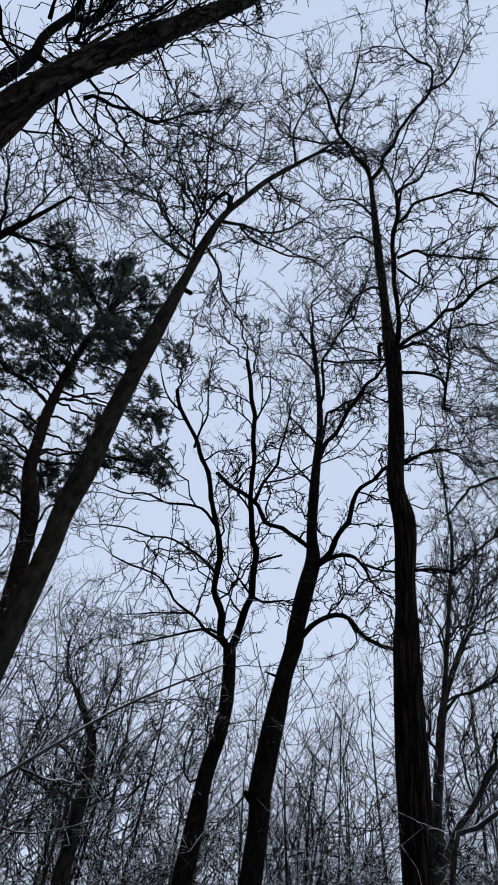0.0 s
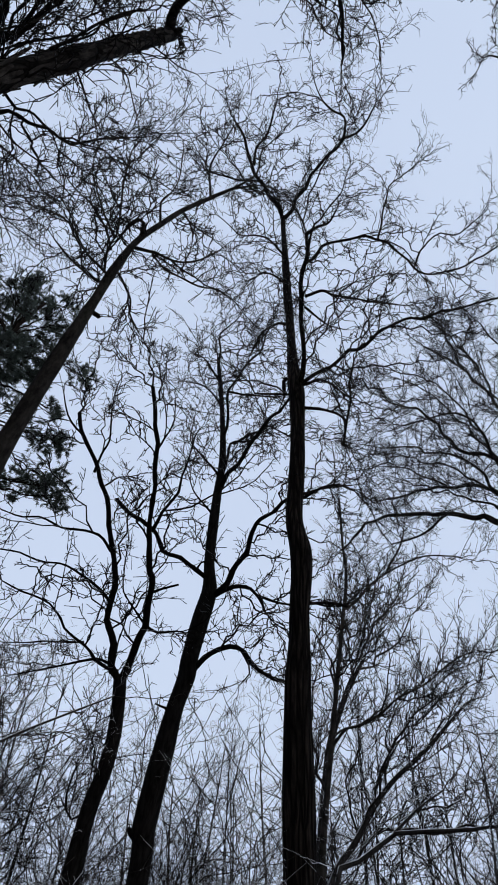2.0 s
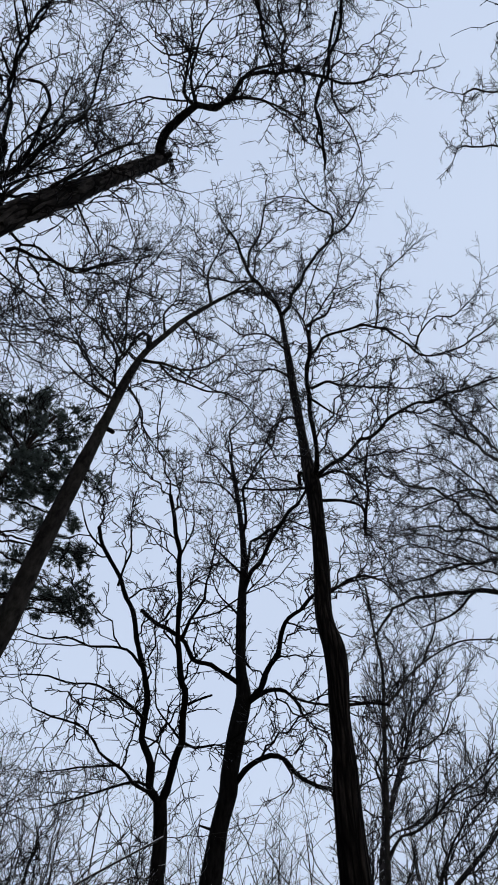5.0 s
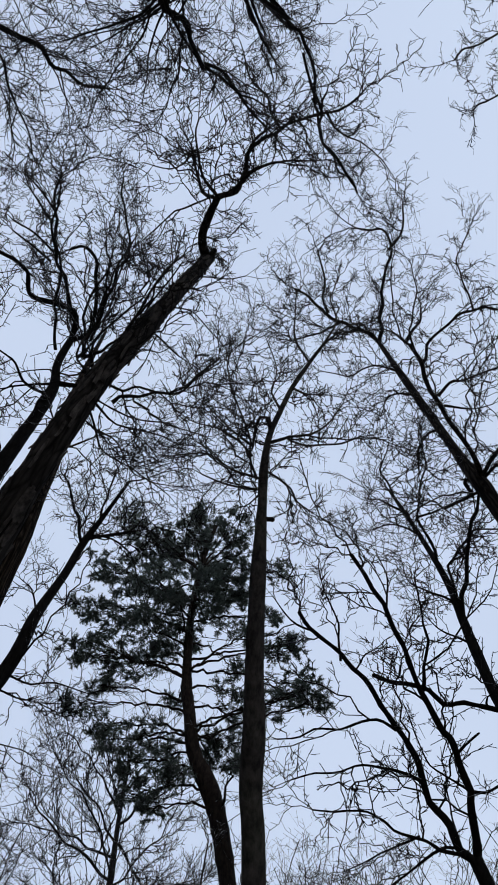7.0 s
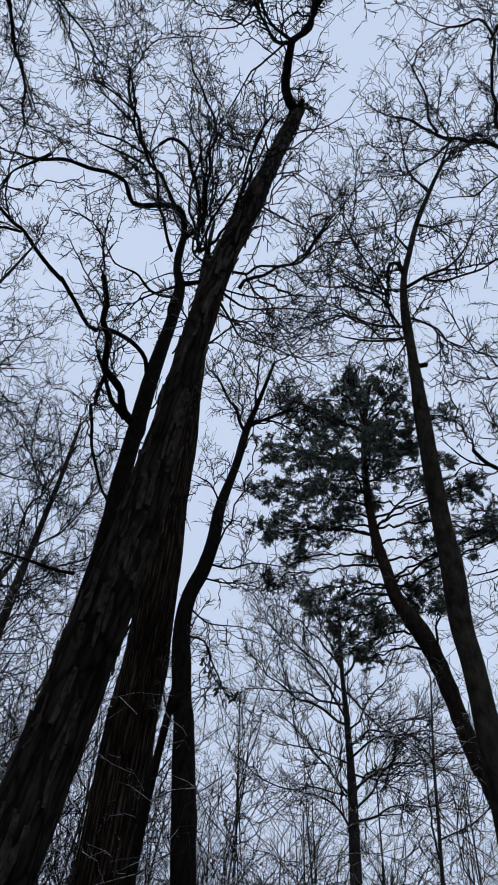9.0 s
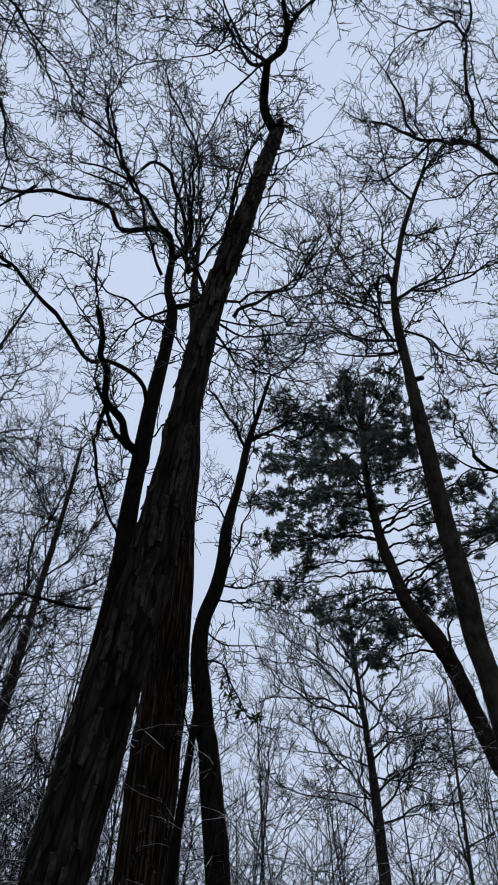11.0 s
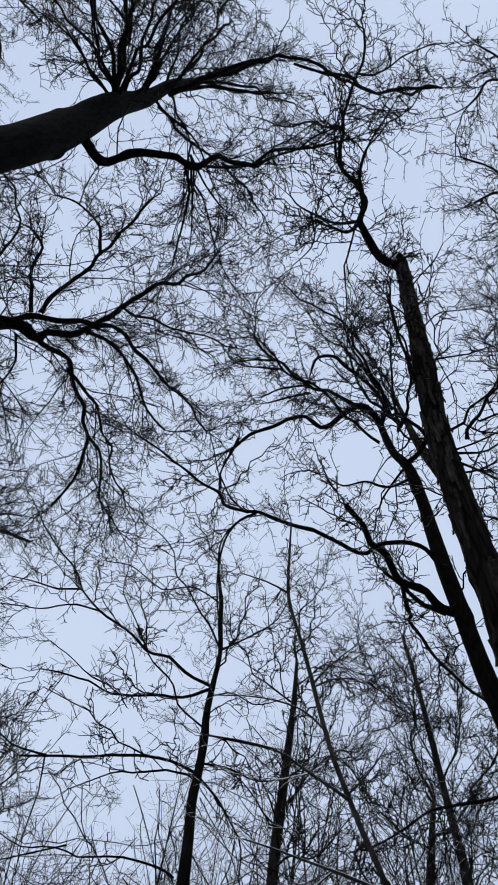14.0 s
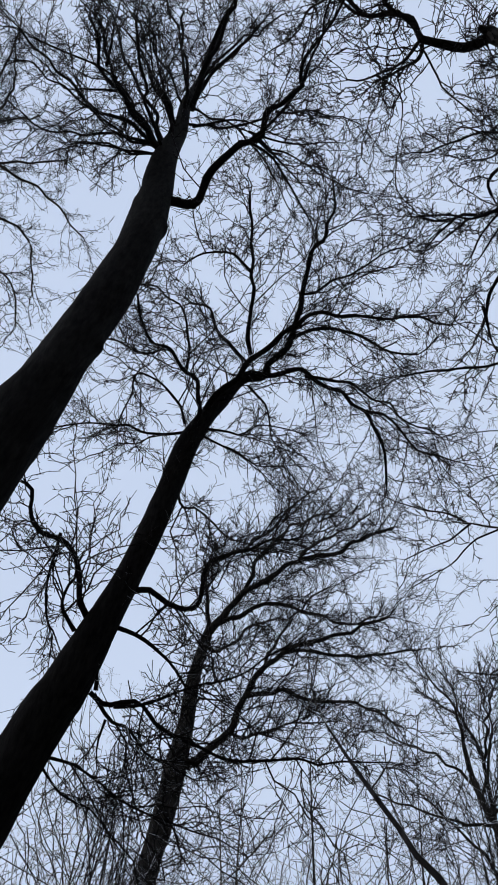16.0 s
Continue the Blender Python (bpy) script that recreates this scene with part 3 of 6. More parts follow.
t.limb(0.026, 0.018, (2.01, 5.99, 11.63), (2.30, 5.94, 11.67), (2.60, 6.00, 11.64), (2.78, 6.32, 11.50))
t.limb(0.021, 0.016, (2.59, 5.92, 10.75), (2.52, 5.60, 10.92), (2.46, 5.23, 11.10), (2.37, 4.85, 11.26))
t.limb(0.031, 0.016, (1.67, 5.83, 14.07), (1.47, 5.87, 14.15), (1.28, 6.13, 14.16), (1.20, 6.58, 14.11))
t.limb(0.037, 0.037, (1.73, 5.99, 12.43), (1.69, 6.05, 12.40), (1.75, 6.20, 12.32))
t.limb(0.019, 0.012, (2.05, 6.27, 9.79), (2.34, 6.15, 9.92), (2.73, 6.04, 10.02))
t.limb(0.024, 0.020, (2.23, 6.55, 8.08), (2.47, 6.42, 8.05), (2.68, 6.33, 7.98))
t.limb(0.030, 0.012, (1.91, 5.49, 16.91), (1.88, 4.97, 17.20), (2.18, 4.24, 17.54), (2.23, 3.69, 17.78))
t.limb(0.030, 0.012, (1.49, 5.65, 16.98), (1.00, 5.49, 17.18), (0.52, 5.56, 17.27), (-0.04, 5.41, 17.44))
t.limb(0.028, 0.011, (1.57, 5.72, 15.65), (1.13, 5.71, 15.87), (0.88, 6.05, 15.90))
t.limb(0.027, 0.018, (1.92, 5.98, 11.95), (1.68, 6.05, 11.99), (1.27, 6.21, 12.03))
t.limb(0.027, 0.011, (1.93, 5.67, 14.71), (2.45, 5.87, 14.74), (2.80, 5.90, 14.79))
t.done()

t = BareTree("shaggy_tree", "large leaning tree with shaggy peeling bark and a snapped top", bark_shaggy, 15, 0.85, [(-8.18, 6.22, 0.00, 0.302), (-6.50, 5.12, 2.96, 0.286), (-4.82, 4.02, 5.92, 0.269), (-4.44, 3.76, 6.47, 0.247), (-3.90, 3.41, 7.21, 0.215), (-3.61, 3.16, 7.65, 0.193), (-3.36, 2.96, 8.04, 0.170), (-3.09, 2.72, 8.53, 0.150), (-2.81, 2.50, 9.10, 0.144), (-2.51, 2.28, 9.78, 0.135), (-2.17, 2.14, 10.67, 0.128), (-1.81, 2.02, 11.90, 0.102), (-1.44, 1.94, 13.82, 0.104), (-1.38, 1.91, 14.01, 0.101)])
t.limb(0.092, 0.059, (-1.43, 1.93, 13.86), (-1.44, 1.62, 13.91), (-1.34, 1.42, 13.94), (-1.01, 1.08, 14.02))
t.limb(0.058, 0.054, (-1.43, 1.93, 13.86), (-1.26, 1.83, 13.90))
t.limb(0.046, 0.020, (-1.01, 1.08, 14.02), (-0.60, 1.00, 14.28), (-0.31, 0.51, 14.56), (0.19, 0.35, 14.80), (0.97, 0.31, 15.01), (1.59, 0.22, 15.19))
t.limb(0.030, 0.013, (-1.01, 1.08, 14.02), (-1.15, 0.69, 13.82), (-1.09, 0.22, 13.63), (-0.94, -0.06, 13.44))
t.limb(0.019, 0.010, (-0.53, 0.88, 14.36), (0.05, 0.91, 14.72), (0.56, 1.15, 15.05), (1.09, 1.41, 15.35))
t.limb(0.023, 0.014, (-0.56, 0.94, 14.31), (0.05, 0.88, 14.56), (0.70, 1.02, 14.77))
t.limb(0.018, 0.008, (-1.10, 0.32, 13.67), (-1.51, 0.48, 13.40), (-1.84, 0.29, 13.12))
t.limb(0.018, 0.011, (-2.52, 2.29, 9.76), (-2.13, 2.64, 10.08), (-1.78, 2.80, 10.41), (-1.29, 2.71, 10.83))
t.limb(0.014, 0.015, (-2.24, 2.16, 10.50), (-2.01, 1.83, 11.12), (-1.54, 1.48, 11.74))
t.limb(0.013, 0.006, (-2.62, 2.36, 9.53), (-2.23, 2.67, 9.35), (-1.84, 2.85, 9.17), (-1.38, 2.98, 9.01))
t.limb(0.013, 0.007, (-2.73, 2.44, 9.28), (-2.53, 2.99, 9.43), (-2.43, 3.44, 9.55), (-2.16, 3.86, 9.70))
t.limb(0.016, 0.011, (-2.57, 2.32, 9.65), (-2.75, 2.01, 10.06), (-2.50, 1.82, 10.55), (-2.10, 1.28, 11.12))
t.limb(0.015, 0.007, (-2.07, 2.11, 11.00), (-1.80, 2.40, 10.80), (-1.50, 2.72, 10.59))
t.limb(0.012, 0.008, (-1.89, 2.05, 11.65), (-1.54, 2.30, 11.85), (-1.41, 2.67, 11.98))
t.limb(0.019, 0.010, (-1.07, 1.04, 14.01), (-1.60, 1.13, 14.28), (-2.19, 1.39, 14.51), (-2.76, 1.55, 14.72))
t.limb(0.014, 0.008, (-1.61, 1.98, 12.94), (-1.13, 2.09, 12.84), (-0.81, 2.13, 12.71))
t.limb(0.024, 0.010, (0.17, 0.37, 14.80), (0.10, -0.14, 15.04), (-0.14, -0.62, 15.25), (-0.13, -1.04, 15.46))
t.limb(0.020, 0.010, (0.96, 0.33, 15.01), (1.37, 0.88, 15.39), (1.86, 1.56, 15.71))
t.limb(0.034, 0.017, (-1.08, 1.07, 14.02), (-1.23, 0.91, 13.80), (-1.22, 0.64, 13.60), (-1.14, 0.23, 13.41))
t.limb(0.037, 0.024, (-1.05, 1.11, 14.01), (-0.72, 1.01, 14.20), (-0.57, 0.93, 14.37), (-0.37, 0.52, 14.58), (-0.01, 0.34, 14.75))
t.limb(0.024, 0.014, (-2.25, 2.02, 10.64), (-1.89, 1.72, 10.86), (-1.57, 1.48, 11.04), (-1.39, 1.41, 11.11))
t.limb(0.026, 0.010, (-2.41, 2.55, 9.62), (-2.29, 2.49, 9.67), (-2.03, 2.58, 9.71), (-1.63, 2.64, 9.78), (-1.35, 2.56, 9.85), (-1.19, 2.49, 9.90))
t.limb(0.016, 0.006, (-2.56, 2.46, 9.49), (-2.41, 2.77, 9.49), (-2.12, 3.01, 9.55), (-1.57, 3.34, 9.65))
t.limb(0.016, 0.006, (-2.61, 2.51, 9.38), (-2.59, 2.81, 9.23), (-2.50, 2.98, 9.16), (-2.27, 3.21, 9.09), (-1.91, 3.44, 9.01))
t.done()
SHAGGY = t

t = BareTree("broken_limb_tree", "dark bare tree with broken limbs and a long sweeping bough", bark_dark, 16, 0.72, [(-7.21, 5.59, 0.00, 0.140), (-6.35, 4.96, 3.37, 0.133), (-5.49, 4.34, 6.74, 0.125), (-5.32, 4.23, 7.24, 0.125), (-5.15, 4.10, 7.79, 0.125), (-4.99, 3.95, 8.41, 0.121), (-4.85, 3.75, 9.13, 0.118), (-4.70, 3.59, 9.98, 0.112), (-4.53, 3.41, 11.00, 0.112), (-4.36, 3.27, 12.27, 0.088), (-4.28, 3.14, 13.20, 0.084), (-4.32, 2.98, 13.73, 0.068), (-4.29, 2.87, 14.38, 0.065), (-4.27, 2.83, 14.81, 0.062)])
t.limb(0.062, 0.032, (-4.27, 2.83, 14.81), (-4.13, 2.51, 14.96), (-4.18, 2.34, 15.00), (-4.45, 2.10, 14.99), (-4.70, 1.86, 14.98), (-4.75, 1.51, 15.04), (-4.95, 1.20, 15.04), (-5.25, 0.78, 15.02), (-5.47, 0.50, 14.98), (-5.78, 0.34, 14.89))
t.limb(0.031, 0.015, (-5.37, 0.48, 14.74), (-5.78, 0.33, 14.17), (-6.03, 0.41, 13.77))
t.limb(0.042, 0.027, (-4.13, 2.54, 14.92), (-4.15, 2.03, 15.18), (-4.21, 1.61, 15.37), (-4.13, 1.28, 15.56), (-4.11, 0.79, 15.78), (-4.00, 0.46, 15.94), (-3.81, 0.19, 16.13))
t.limb(0.026, 0.016, (-4.21, 1.45, 15.07), (-4.41, 1.20, 15.20), (-4.76, 0.81, 15.38))
t.limb(0.026, 0.016, (-3.99, 0.84, 15.20), (-4.13, 0.54, 15.39), (-4.27, 0.21, 15.57))
t.limb(0.047, 0.032, (-4.27, 2.83, 14.81), (-4.03, 2.86, 14.94), (-3.87, 2.71, 15.09), (-3.74, 2.37, 15.29), (-3.63, 1.99, 15.49), (-3.56, 1.70, 15.63), (-3.66, 1.48, 15.69), (-3.95, 1.40, 15.68))
t.limb(0.031, 0.016, (-3.75, 2.64, 15.01), (-3.56, 2.36, 15.33), (-3.24, 1.95, 15.80), (-2.87, 1.56, 16.24))
t.limb(0.052, 0.032, (-4.29, 3.11, 13.28), (-3.92, 3.24, 13.25), (-3.66, 3.17, 13.27), (-3.55, 2.83, 13.29))
t.limb(0.030, 0.016, (-4.09, 3.09, 14.44), (-3.60, 3.10, 14.72), (-3.08, 2.86, 15.08), (-2.13, 2.19, 15.73))
t.limb(0.030, 0.016, (-4.12, 3.05, 14.33), (-3.65, 2.82, 14.81), (-3.27, 2.65, 15.16), (-2.80, 2.43, 15.56))
t.limb(0.031, 0.016, (-4.10, 2.97, 14.83), (-3.77, 2.26, 15.32), (-3.47, 1.90, 15.59), (-3.30, 1.37, 15.86))
t.limb(0.036, 0.032, (-4.59, 3.36, 10.94), (-4.54, 3.16, 11.06), (-4.59, 2.91, 11.14), (-4.74, 2.65, 11.16), (-4.94, 2.39, 11.16), (-4.96, 2.05, 11.26), (-4.94, 1.71, 11.36))
t.limb(0.036, 0.019, (-5.47, 1.92, 12.38), (-5.53, 1.65, 12.45), (-5.61, 1.03, 12.61), (-5.63, 0.48, 12.75), (-5.54, 0.02, 12.89), (-5.45, -0.32, 13.01), (-5.40, -0.68, 13.08), (-5.23, -1.23, 13.23))
t.limb(0.024, 0.014, (-6.06, 1.13, 13.48), (-6.26, 0.89, 13.30), (-6.55, 0.74, 13.03), (-6.91, 0.79, 12.64), (-7.34, 0.97, 12.13))
t.limb(0.064, 0.041, (-4.73, 3.54, 9.98), (-4.77, 3.32, 10.03), (-4.73, 3.05, 10.13), (-4.67, 2.86, 10.21), (-4.55, 2.61, 10.32), (-4.41, 2.41, 10.43), (-4.34, 2.22, 10.50), (-4.10, 1.85, 10.66))
t.limb(0.042, 0.027, (-4.80, 3.44, 10.03), (-4.85, 3.07, 10.28), (-4.84, 2.91, 10.39), (-4.81, 2.67, 10.56))
t.limb(0.032, 0.020, (-4.98, 3.00, 10.64), (-5.21, 3.26, 10.46), (-5.33, 3.27, 10.40), (-5.58, 3.61, 10.16), (-5.65, 4.11, 9.94), (-5.72, 4.36, 9.79))
t.limb(0.023, 0.010, (-5.29, 3.92, 7.79), (-5.43, 3.72, 7.74), (-5.58, 3.44, 7.70), (-5.76, 3.13, 7.60), (-5.97, 2.85, 7.43), (-6.11, 2.60, 7.32))
t.limb(0.028, 0.014, (-4.34, 3.16, 12.90), (-4.63, 2.97, 12.92), (-4.69, 2.66, 13.06), (-4.87, 2.33, 13.15), (-4.93, 2.01, 13.28))
t.limb(0.023, 0.015, (-4.34, 3.10, 13.24), (-5.00, 3.00, 13.33), (-5.24, 3.05, 13.33))
t.limb(0.041, 0.016, (-4.07, 3.11, 14.55), (-3.82, 2.74, 14.75), (-3.44, 2.34, 14.98), (-2.96, 1.70, 15.26), (-2.76, 1.31, 15.38), (-2.71, 0.94, 15.46), (-2.61, 0.46, 15.55))
t.limb(0.026, 0.016, (-3.96, 2.94, 14.88), (-3.68, 2.59, 15.09), (-3.46, 2.09, 15.31), (-3.21, 1.64, 15.49))
t.limb(0.030, 0.020, (-4.40, 2.80, 14.23), (-4.19, 2.12, 14.50), (-4.03, 1.62, 14.68), (-3.97, 1.24, 14.78), (-3.88, 0.89, 14.87), (-3.52, 0.13, 15.08))
t.limb(0.021, 0.016, (-4.10, 1.33, 15.08), (-4.28, 0.98, 15.10), (-4.58, 0.65, 15.08))
t.limb(0.021, 0.016, (-3.87, 0.68, 15.19), (-3.98, 0.34, 15.23), (-4.11, 0.07, 15.24))
t.done()

t = BareTree("ridged_tree", "straight tree trunk with close vertical bark ridges", bark_ridged, 17, 0.28, [(-7.81, 8.22, 0.00, 0.339), (-6.92, 7.15, 3.69, 0.321), (-6.03, 6.08, 7.38, 0.302), (-5.74, 5.78, 8.26, 0.277), (-5.58, 5.53, 8.89, 0.264), (-5.41, 5.29, 9.60, 0.250), (-5.24, 5.04, 10.42, 0.232), (-5.03, 4.78, 11.33, 0.207), (-4.90, 4.57, 12.06, 0.172), (-4.77, 4.37, 13.12, 0.135), (-4.64, 4.12, 14.10, 0.102), (-4.62, 3.85, 15.28, 0.087), (-4.56, 3.66, 16.48, 0.055), (-4.52, 3.53, 18.20, 0.025)])
t.limb(0.024, 0.010, (-4.57, 3.69, 16.29), (-3.75, 2.75, 16.01), (-3.02, 1.97, 15.61), (-2.56, 1.27, 15.09))
t.limb(0.023, 0.012, (-4.59, 3.75, 15.91), (-5.23, 3.60, 16.02), (-6.03, 3.43, 16.05))
t.limb(0.024, 0.010, (-4.72, 4.28, 13.48), (-4.11, 4.42, 13.91), (-3.56, 4.55, 14.28))
t.limb(0.023, 0.024, (-5.66, 5.66, 8.57), (-5.64, 5.68, 8.68), (-5.71, 5.59, 8.82), (-5.83, 5.52, 8.88))
t.done()

t = BareTree("wavy_tree", "dark wavy-stemmed bare tree with an open forked top", bark_dark, 18, 1.40, [(-4.08, 6.26, 0.00, 0.135), (-4.46, 5.98, 3.36, 0.128), (-4.84, 5.70, 6.72, 0.120), (-4.89, 5.67, 7.01, 0.119), (-4.98, 5.60, 7.71, 0.122), (-5.04, 5.57, 8.20, 0.104), (-5.04, 5.58, 8.77, 0.096), (-4.94, 5.67, 9.38, 0.101), (-4.90, 5.72, 10.01, 0.095), (-4.89, 5.74, 10.80, 0.084), (-4.79, 5.85, 11.97, 0.069), (-4.73, 5.91, 13.02, 0.064), (-4.42, 5.79, 13.72, 0.041), (-3.91, 5.43, 14.07, 0.026)])
t.limb(0.035, 0.021, (-4.73, 5.90, 12.92), (-4.73, 5.65, 13.23), (-4.81, 5.42, 13.46), (-4.84, 5.15, 13.73), (-4.94, 4.98, 13.87))
t.limb(0.035, 0.021, (-4.68, 5.91, 13.13), (-4.46, 6.02, 13.34), (-4.25, 6.14, 13.55), (-3.99, 6.29, 13.77))
t.limb(0.026, 0.016, (-4.50, 5.85, 13.50), (-4.41, 5.61, 13.92), (-4.20, 5.36, 14.42))
t.limb(0.025, 0.016, (-4.61, 5.91, 13.23), (-4.39, 6.10, 13.41), (-4.19, 6.55, 13.52))
t.limb(0.016, 0.008, (-4.88, 5.74, 9.47), (-4.71, 5.97, 9.58), (-4.43, 6.28, 9.77), (-4.18, 6.60, 9.88))
t.limb(0.016, 0.008, (-4.93, 5.69, 9.18), (-4.74, 6.05, 9.34), (-4.51, 6.49, 9.50))
t.limb(0.015, 0.008, (-5.03, 5.58, 8.62), (-4.95, 5.98, 8.62), (-4.71, 6.36, 8.76))
t.limb(0.015, 0.008, (-4.94, 5.62, 8.09), (-4.85, 5.81, 8.12), (-4.91, 6.06, 8.01), (-4.95, 6.51, 7.84))
t.limb(0.018, 0.009, (-4.91, 5.72, 10.87), (-5.01, 5.59, 11.26), (-5.25, 5.48, 11.48))
t.done()

t = BareTree("slender_stem", "thin dark bare understorey stem", bark_dark, 19, 0.50, [(-5.20, 5.64, 0.00, 0.055), (-5.21, 5.70, 3.18, 0.051), (-5.23, 5.74, 5.76, 0.049), (-5.22, 5.76, 6.46, 0.048), (-5.20, 5.79, 7.16, 0.043), (-5.19, 5.81, 7.79, 0.033)], reach=0.70, fine=0.80)
t.limb(0.012, 0.007, (-5.20, 5.79, 7.14), (-5.27, 5.67, 7.58), (-5.27, 5.58, 8.03))
t.done()

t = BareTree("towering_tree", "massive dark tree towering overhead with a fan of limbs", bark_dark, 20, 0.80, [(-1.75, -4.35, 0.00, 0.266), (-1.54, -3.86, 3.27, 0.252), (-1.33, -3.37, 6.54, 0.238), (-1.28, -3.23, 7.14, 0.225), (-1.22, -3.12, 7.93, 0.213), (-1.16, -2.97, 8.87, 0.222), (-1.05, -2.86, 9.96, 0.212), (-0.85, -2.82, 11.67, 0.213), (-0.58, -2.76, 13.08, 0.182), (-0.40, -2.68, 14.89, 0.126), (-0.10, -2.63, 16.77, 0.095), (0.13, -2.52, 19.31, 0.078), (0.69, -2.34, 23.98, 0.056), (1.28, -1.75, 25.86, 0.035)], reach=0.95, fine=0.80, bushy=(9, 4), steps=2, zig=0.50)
t.limb(0.076, 0.036, (-0.86, -2.82, 11.58), (-1.09, -2.42, 11.81), (-0.95, -1.98, 12.07), (-0.90, -1.55, 12.28), (-0.77, -1.07, 12.50), (-0.66, -0.61, 12.67))
t.limb(0.026, 0.011, (-0.89, -1.50, 12.30), (-0.60, -0.64, 12.06), (-0.30, -0.29, 11.75), (0.08, 0.13, 11.42))
t.limb(0.051, 0.023, (-0.58, -2.75, 13.11), (0.41, -2.92, 13.46), (0.94, -3.00, 13.81), (1.54, -2.91, 14.15))
t.limb(0.028, 0.014, (-0.57, -2.75, 13.17), (-0.09, -3.42, 13.47), (0.23, -3.99, 13.76))
t.limb(0.036, 0.018, (-0.42, -2.69, 14.62), (0.21, -2.52, 14.30), (1.05, -2.49, 13.91))
t.limb(0.035, 0.017, (-0.24, -2.65, 15.91), (0.56, -2.25, 16.47), (1.47, -2.11, 16.93))
t.limb(0.038, 0.025, (-0.04, -2.60, 17.42), (0.52, -1.88, 18.12), (1.00, -1.16, 18.77))
t.limb(0.025, 0.010, (-0.34, -2.67, 15.28), (-0.64, -2.02, 15.12), (-0.92, -1.64, 14.90), (-1.39, -1.16, 14.67))
t.limb(0.049, 0.022, (-0.01, -2.58, 17.85), (0.73, -1.48, 17.62), (1.00, -0.58, 17.31), (1.00, 0.17, 16.97), (0.91, 0.81, 16.62), (1.28, 1.83, 16.14))
t.limb(0.032, 0.018, (-0.57, -2.75, 13.17), (-0.04, -2.89, 13.53), (0.62, -2.97, 13.89))
t.limb(0.028, 0.012, (-0.57, -2.75, 13.17), (-0.17, -3.19, 12.87), (0.11, -3.47, 12.57))
t.limb(0.026, 0.012, (-0.20, -2.65, 16.14), (-0.71, -2.22, 16.60), (-1.65, -1.90, 17.00), (-2.81, -1.94, 17.24))
t.limb(0.019, 0.008, (-0.79, -1.47, 12.30), (-1.16, -1.15, 12.68), (-1.61, -0.44, 13.03))
t.limb(0.019, 0.007, (-0.81, -1.45, 12.33), (-1.30, -1.28, 11.87), (-1.78, -1.06, 11.37))
t.limb(0.022, 0.009, (0.46, -2.95, 13.69), (0.89, -3.60, 13.82), (1.55, -3.89, 13.99))
t.limb(0.031, 0.013, (0.08, -2.55, 18.75), (0.22, -1.68, 19.37), (0.48, -0.77, 19.94))
t.limb(0.028, 0.028, (0.93, -0.69, 17.38), (0.95, 0.31, 16.76), (0.85, 0.74, 16.12), (1.20, 1.63, 15.38))
t.limb(0.026, 0.014, (0.85, -2.98, 13.80), (1.19, -2.68, 13.99), (1.46, -2.43, 14.17))
t.limb(0.016, 0.009, (-0.86, -1.41, 12.35), (-1.50, -1.07, 12.76), (-2.39, -0.44, 13.08))
t.limb(0.028, 0.019, (-0.57, -2.75, 13.23), (-0.14, -2.60, 12.97), (0.17, -2.52, 12.68), (0.57, -2.31, 12.40), (0.96, -2.03, 12.10))
t.limb(0.022, 0.014, (0.64, -2.93, 13.82), (1.17, -3.35, 13.90), (1.72, -3.76, 13.96))
t.limb(0.025, 0.014, (-0.56, -2.75, 13.30), (0.02, -3.17, 13.48), (0.48, -3.50, 13.66), (1.16, -3.76, 13.81), (1.57, -4.12, 13.93))
t.limb(0.026, 0.015, (-0.19, -2.64, 16.20), (0.63, -2.50, 15.73), (1.20, -2.41, 15.24))
t.limb(0.041, 0.020, (0.05, -2.56, 18.49), (0.25, -1.98, 19.08), (0.33, -1.31, 19.65), (0.36, -0.51, 20.20))
t.limb(0.025, 0.016, (-0.59, -0.62, 12.04), (-0.41, -0.46, 12.20), (-0.22, -0.04, 12.34), (-0.05, 0.27, 12.48))
t.limb(0.022, 0.011, (-0.89, -1.52, 12.26), (-1.16, -1.33, 12.01), (-1.58, -1.30, 11.71), (-2.03, -1.21, 11.38))
t.limb(0.020, 0.009, (-0.76, -1.06, 12.47), (-1.03, -0.61, 12.86), (-1.52, -0.15, 13.20))
t.limb(0.019, 0.010, (-0.10, -2.60, 14.41), (0.52, -2.57, 14.62), (0.95, -2.38, 14.84))
t.limb(0.048, 0.024, (-0.44, -2.81, 13.26), (-0.15, -2.85, 13.48), (0.14, -2.93, 13.69), (0.55, -3.00, 13.97), (0.99, -2.99, 14.27), (1.58, -2.93, 14.67))
t.limb(0.035, 0.019, (-0.39, -2.85, 13.35), (-0.12, -2.98, 13.47), (0.22, -3.20, 13.61), (0.64, -3.47, 13.76), (0.91, -3.59, 13.85), (1.44, -3.77, 14.03), (1.90, -3.89, 14.18))
t.limb(0.031, 0.014, (-0.38, -2.84, 13.54), (-0.16, -3.16, 13.62), (0.14, -3.47, 13.71), (0.32, -3.86, 13.76), (0.56, -4.22, 13.80), (0.98, -4.46, 13.89))
t.limb(0.036, 0.021, (-0.42, -2.78, 13.65), (-0.00, -2.76, 14.07), (0.36, -2.85, 14.39), (0.88, -2.87, 14.83), (1.54, -2.81, 15.38))
t.limb(0.036, 0.021, (-0.45, -2.77, 13.84), (-0.09, -2.63, 14.28), (0.43, -2.68, 14.75), (0.94, -2.66, 15.20), (1.41, -2.56, 15.62))
